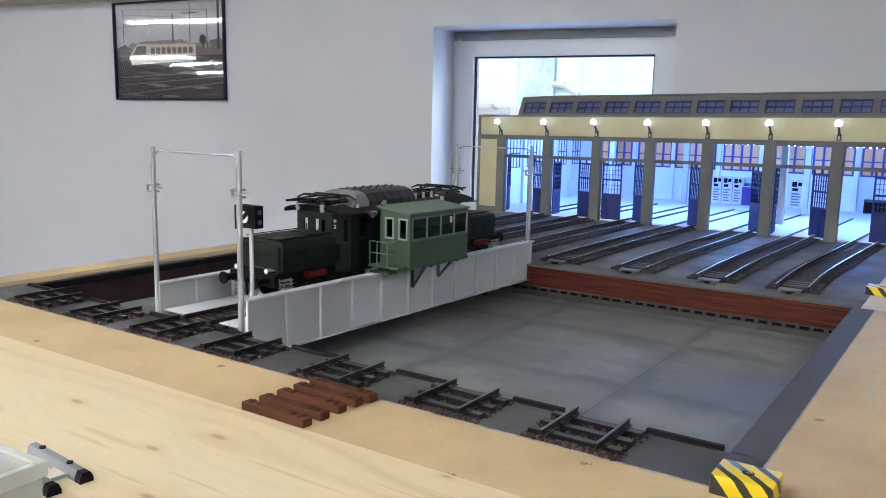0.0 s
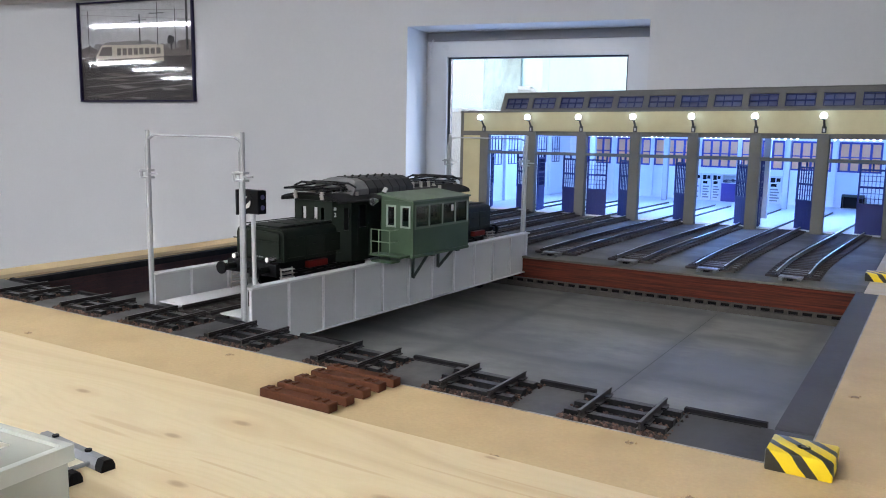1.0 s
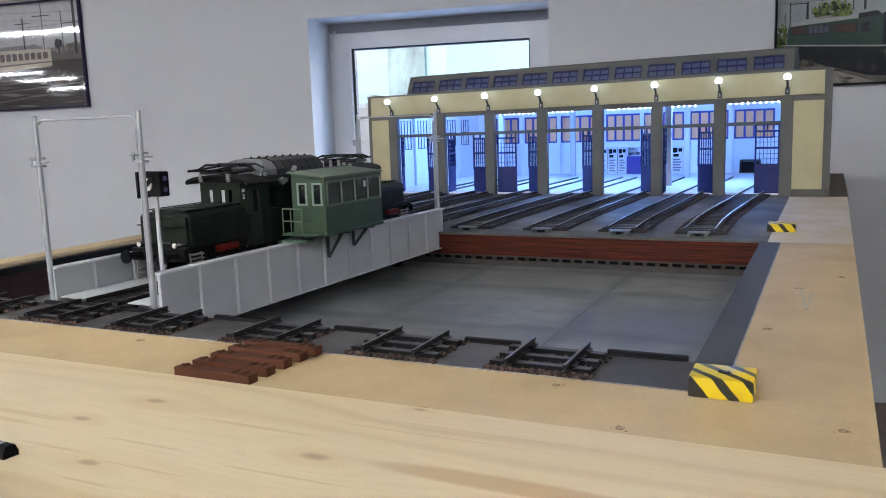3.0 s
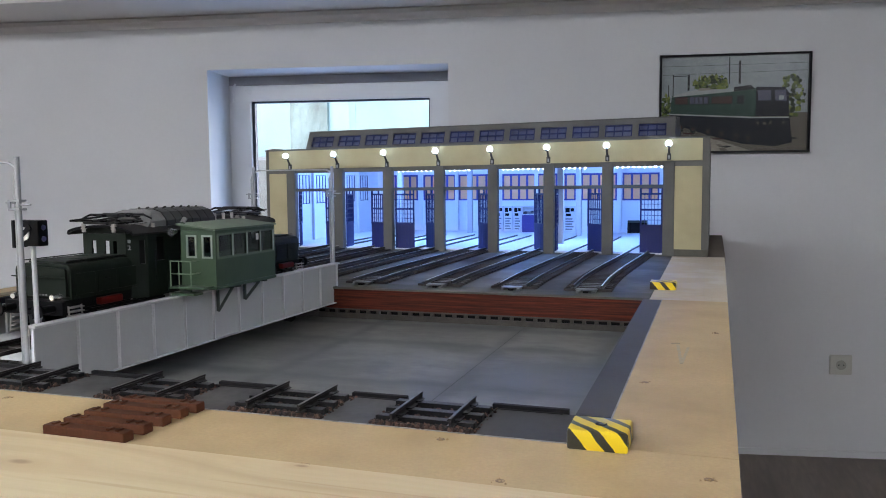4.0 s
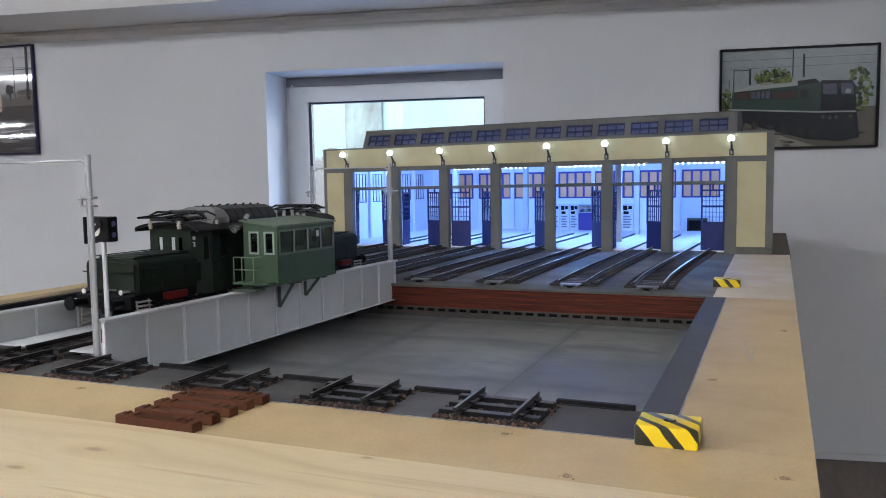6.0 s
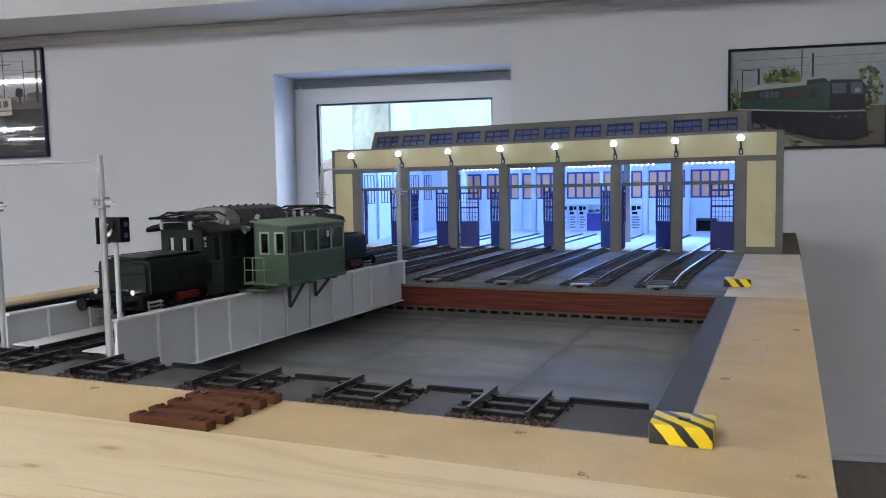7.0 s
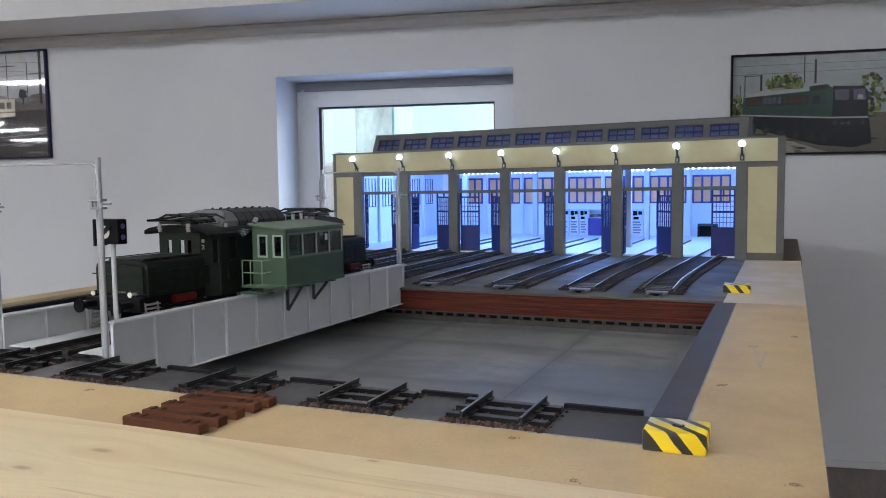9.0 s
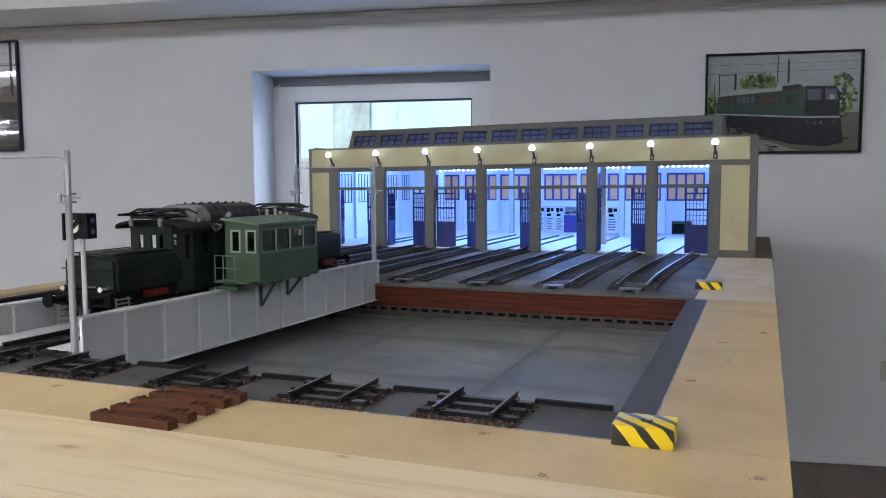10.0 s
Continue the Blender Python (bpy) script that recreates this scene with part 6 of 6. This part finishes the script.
# gates
def leaf():
    """A gate leaf: a boarded foot, two barred fields and two open squares on top."""
    w, h = 0.052, 0.157
    cols = [(0.0035 + i * 0.00765, 0.0103 + i * 0.00765) for i in range(6)]
    rows = [(0.0690 + i * 0.0113, 0.0793 + i * 0.0113) for i in range(3)] + [(0.1065 + i * 0.0113, 0.1168 + i * 0.0113) for i in range(3)]
    bm = holed(B(), (0, 0.0015, 0), (1, 0, 0), (0, 0, 1), w, h, 0.003, [(a, c, b, d) for a, b in cols for c, d in rows] + [(0.0035, 0.1435, 0.0242, 0.1540), (0.0278, 0.1435, 0.0485, 0.1540)])
    box(bm, (0, -0.0028, 0.0625), (w, -0.0016, 0.0680))
    for i in range(5):
        box(bm, (0.0075 + i * 0.0093, -0.0020, 0.003), (0.0080 + i * 0.0093, -0.0015, 0.062))
    for x in (0.0, w - 0.003):
        box(bm, (x, -0.0024, 0.0685), (x + 0.003, -0.0016, h))
    return mesh_of("gate_leaf", bm, DOORBLUE)


LEAF = leaf()
gates = [(None, 4), (95, 42), (None, 51), (None, 44), (1, 41), (95, 23), (112, 30)]
for k, (la, ra) in enumerate(gates):
    right, left = PIL[k] - 0.0138, PIL[k + 1] + 0.0138
    if ra is not None:
        piece("gate_leaf", LEAF, shed, pose(right, SY + 0.016, T + 0.003, 0, 0, 180 - ra) @ Matrix.Diagonal((1, -1, 1, 1)))
    if la is not None:
        piece("gate_leaf", LEAF, shed, pose(left, SY + 0.016, T + 0.003, 0, 0, la))

# lamps over the gates
LYRE = paint("lamp_bracket_grey", (0.05, 0.05, 0.053), 0.5, metal=0.3, grain=400, vary=0.2, patch=60)
for c in PIL:
    g = 1.2 * sag(c)
    zb = T + 0.2595 - g
    lb = box(B(), (c - 0.0046, SY - 0.0072, T + 0.2230 - g), (c + 0.0046, SY - 0.0032, T + 0.2375 - g), 0.0006)
    rod(lb, (c, SY - 0.0060, T + 0.2360 - g), (c, SY - 0.0200, zb - 0.0070), 0.0030, 10, 0.0022)
    rod(lb, (c, SY - 0.0285, zb - 0.0085), (c, SY - 0.0285, zb - 0.0055), 0.0048, 12, 0.0040)
    rod(lb, (c, SY - 0.0195, zb - 0.0072), (c, SY - 0.0285, zb - 0.0072), 0.0020, 8)
    wl = part("wall_lamp", lb, LYRE, shed, "small grey bracket lamp, lit")
    part("label_plate", box(B(), (c - 0.0018, SY - 0.0078, T + 0.2255 - g), (c + 0.0018, SY - 0.0073, T + 0.2330 - g)), POSTW, wl, "small pale plate")
    part("bulb", ball(B(), (c, SY - 0.0285, zb), 0.0076, 16, (1, 0.8, 1.0)), BULB, wl, "glaring white bulb", smooth=True)
# columns, lights and fittings inside
FZ = T + 0.0056
for x, y in ((-0.4289, 2.268), (-0.4307, 2.590), (-0.801, 2.66), (-0.985, 2.50), (-1.010, 2.56)):
    part("column", box(B(), (x - 0.008, y - 0.008, FZ), (x + 0.008, y + 0.008, T + 0.2695), 0.0008), COLUMNM, shed, "pale column, its shade put in as grey")
dot = mesh_of("diode", ball(B(), (0, 0, 0), 0.0023, 8), LED, True)
LIT = ((0.0, 1.0), (0.12, 0.55), (0.0, 1.0), (0.0, 0.42), (0.0, 1.0))      # stretches of each bay with working diodes
for k in range(64):
    x = -0.1435 - k * 0.01302
    bay, along = divmod((-0.1355 - x) / 0.1402, 1.0)
    if bay < len(LIT) and LIT[int(bay)][0] <= 1 - along <= LIT[int(bay)][1]:
        piece("diode", dot, shed, pose(x, SY + 0.07, T + 0.2092 - 0.5 * sag(x)))
part("light_strip", box(B(), (-1.06, SY + 0.068, T + 0.2110), (-0.135, SY + 0.0728, T + 0.2140)), SHEDGREY, shed, "narrow light strip")
part("light_strip", box(B(), (-1.06, SY + 0.068, T + 0.2142), (-0.135, SY + 0.0728, T + 0.2697)), SHEDGREY, shed)
MACH = paint("machine_blue", (0.05, 0.04, 0.2), 0.5)
sheet_w = paint("poster_white", (0.6, 0.6, 0.62), 0.6)
GOODS = pebbles("cabinet_goods", (0.03, 0.03, 0.05), (0.12, 0.13, 0.16), (0.5, 0.5, 0.52))
mach = thing("tool_cabinet", pose(-0.6225, 2.757, FZ), "violet-blue drawer cabinet with a pale goods shelf in the shed", "cabinet")
cbn = part("body", box(B(), (-0.0222, -0.015, 0), (0.0222, 0.015, 0.0575), 0.001), MACH, mach)
for i in range(4):
    d = part("drawer", box(B(), (-0.0205, -0.0165, 0.003 + i * 0.0135), (0.0205, -0.0152, 0.0148 + i * 0.0135)), MACH, cbn)
part("shelf", holed(B(), (-0.0222, 0.012, 0.0577), (1, 0, 0), (0, 0, 1), 0.0444, 0.0295, 0.024, [(0.002, 0.002, 0.0424, 0.0265)]), sheet_w, mach, "pale open shelf")
part("top_goods", gravel(B(), -0.018, 0.018, -0.010, 0.008, 0.062, 40, 8, 0.0058), GOODS, mach, "dark and pale small goods on the shelf")
for i, (x, w) in enumerate(((-0.696, 0.0300), (-0.6638, 0.0283), (-0.7285, 0.0290), (-0.4867, 0.0370))):
    pb = thing("info_board", pose(x, 2.765, FZ), "white display board with grey printed bars in the shed", "board", "display boards")
    part("board", box(B(), (-w / 2, -0.004, 0), (w / 2, 0.004, 0.0865), 0.0006), sheet_w, pb)
    for q in range(5):
        part("print_bar", box(B(), (-w / 2 + 0.004, -0.0048, 0.008 + q * 0.0085), (w / 2 - 0.006 - 0.004 * ((q + i) % 2), -0.0041, 0.0125 + q * 0.0085)), PLASTIC, pb)
    for u0, u1, z0, z1 in ((-0.40, -0.02, 0.066, 0.081), (0.06, 0.38, 0.069, 0.080), (-0.36, 0.1, 0.053, 0.062)):
        part("print_picture", box(B(), (u0 * w, -0.0048, z0), (u1 * w, -0.0041, z1)), BLACKM, pb)
bn = thing("side_bench", pose(-0.268, 2.757, FZ), "low dark bench by the back wall of the shed", "bench")
part("seat", box(B(), (-0.03, -0.012, 0.034), (0.03, 0.012, 0.041), 0.001), BRACKET, bn)
part("back_panel", box(B(), (-0.0255, 0.004, 0), (0.0255, 0.008, 0.0338)), BLACKM, bn)
for u in (-0.028, 0.028):
    part("leg", box(B(), (u - 0.002, -0.011, 0), (u + 0.002, 0.011, 0.0338)), BLACKM, bn)
for x, y in ((-0.29, 2.33), (-0.60, 2.33), (-0.93, 2.33)):
    lamp("shed_light", "POINT", pose(x, y, T + 0.215), 1.8, (0.16, 0.35, 1.0), radius=0.04)

# ---------------------------------------------------------------- loose things on the board and the bench
pile = mesh_of("spare_sleeper", box(B(), (-0.0355, -0.0054, 0), (0.0355, 0.0054, 0.0072), 0.0009), BROWNSLEEP)
chair = mesh_of("rail_chair", box(box(B(), (-0.0055, -0.0032, 0), (-0.0025, 0.0032, 0.0014), 0.0004), (0.0025, -0.0032, 0), (0.0055, 0.0032, 0.0014), 0.0004), BROWNSLEEP)
for y, x, r in ((0.5400, -0.4540, -0.6), (0.5592, -0.4533, 0.5), (0.5795, -0.4529, 1.0), (0.5997, -0.4525, 1.2), (0.6170, -0.4500, 0.3)):
    sl = thing("spare_sleeper", pose(x, y, T + 0.0001, 0, 0, r), "loose reddish-brown wooden model sleeper lying on the board", "sleeper", "row of loose sleepers")
    piece("timber", pile, sl, Matrix())
    for u in (-0.024, 0.024):
        piece("rail_chair", chair, sl, pose(u, 0, 0.0072))


def warning_block(x, y, w, d, h):
    bm = box(B(), (0, 0, 0), (w, d, h), 0.0015)
    ob = thing("warning_block", pose(x, y, T + 0.0001), "wooden stop block painted with yellow and black stripes", "stop block", "striped blocks")
    part("block", bm, STRIPES, ob, smooth=True)
    # no hole is cut: a black disc paints the dark inside it
    part("screw_hole", rod(B(), (w * 0.52, d * 0.5, h - 0.002), (w * 0.52, d * 0.5, h + 0.0002), 0.0040, 18), BLACKM, ob, "black disc painting the shade of a countersunk hole")
    part("screw", rod(B(), (w * 0.53, d * 0.52, h - 0.002), (w * 0.53, d * 0.52, h + 0.0004), 0.0024, 14), STRIPES, ob)


warning_block(-0.1272, 0.6135, 0.0400, 0.033, 0.0140)
warning_block(-0.1328, 1.4300, 0.041, 0.034, 0.0128)

# clear plastic box with a lid
CLEARP, nn, ll, pp_ = nodes_of("frosted_plastic")
pp_.inputs["Base Color"].default_value, pp_.inputs["Roughness"].default_value = (0.43, 0.435, 0.375, 1), 0.5
pp_.inputs["Alpha"].default_value = 0.47
# paler copy of the plastic, with the rim's edge highlight put into it
CLEARRIM, nn, ll, pp_ = nodes_of("highlit_rim")
pp_.inputs["Base Color"].default_value, pp_.inputs["Roughness"].default_value = (0.47, 0.475, 0.43, 1), 0.4
pp_.inputs["Alpha"].default_value = 0.7
tub = thing("plastic_box", pose(-0.4222, 0.3305, T + 0.0032, 0, 0, 4), "frosted clear plastic box with a lid and grey contents", "box")
for name, bm, label in (("body", holed(B(), (-0.155, -0.175, 0.001), (1, 0, 0), (0, 1, 0), 0.153, 0.173, 0.0325, [(0.0015, 0.0015, 0.1515, 0.1715)]), "frosted walls"),
                        ("base", box(B(), (-0.155, -0.175, 0), (-0.002, -0.002, 0.0009)), ""),
                        ("lid", box(B(), (-0.157, -0.177, 0.0352), (0.0, 0.0, 0.0385), 0.0014), "frosted snap lid"),
                        ("lid_rim", holed(B(), (-0.1575, -0.1775, 0.0318), (1, 0, 0), (0, 1, 0), 0.158, 0.178, 0.0088, [(0.0045, 0.0045, 0.1535, 0.1735)]), "raised rim of the lid, edge highlight painted pale"),
                        ("clip", box(B(), (-0.0008, -0.150, 0.0262), (0.0030, -0.044, 0.0316), 0.0010), "moulded closing clip")):
    p = part(name, bm, CLEARRIM if name in ("lid_rim", "clip") else CLEARP, tub, label)
    p.visible_shadow = False
part("contents", gravel(gravel(B(), -0.149, -0.005, -0.169, -0.005, 0.005, 900, 5, 0.0040), -0.146, -0.007, -0.164, -0.007, 0.011, 500, 11, 0.0038), pebbles("small_parts", (0.07, 0.07, 0.07), (0.18, 0.18, 0.175), (0.38, 0.38, 0.36)), tub, "grey small parts inside")
part("sticker", box(B(), (-0.075, -0.060, 0.0386), (-0.031, -0.014, 0.0389)), paint("sticker_cream", (0.62, 0.58, 0.48), 0.5), tub, "cream paper sticker")
part("sticker_bar", box(B(), (-0.072, -0.017, 0.0390), (-0.044, -0.0145, 0.0392)), paint("sticker_violet", (0.2, 0.12, 0.2), 0.5), tub)
fx = thing("clamp_fixture", pose(-0.0035, 0.0097, T + 0.0032), "grey plastic twin-bar fixture with black end caps on the bench", "fixture")
dee = [(-0.0046, 0), (0.0046, 0), (0.0046, 0.0030), (0.0030, 0.0066), (0.0022, 0.0072), (-0.0022, 0.0072), (-0.0030, 0.0066), (-0.0046, 0.0030)]
for xa, ya in ((-0.5285, 0.3725), (-0.5275, 0.3500)):
    m = pose(xa, ya, 0, 0, 0, -4.3)
    part("bar", extrude(B(), dee, 0, 0.0665, "x"), PLASTIC, fx, "grey bar with chamfered top", m=m)
    part("end_cap", extrude(B(), dee, 0.0666, 0.0735, "x"), BLACKM, fx, "black end cap", m=m)
    for q in (0.014, 0.052):
        part("screw_head", rod(B(), (q, 0, 0.0060), (q, 0, 0.0085), 0.0022, 10), BLACKM, fx, m=m)
part("cross_plate", box(B(), (-0.490, 0.352, 0.0008), (-0.474, 0.3655, 0.0022)), paint("pale_card", (0.62, 0.58, 0.45), 0.6), fx, "pale cross plate")
part("cross_rod", rod(B(), (-0.4705, 0.3480, 0.0030), (-0.4690, 0.3665, 0.0030), 0.0014, 8), PLASTIC, fx, smooth=True)
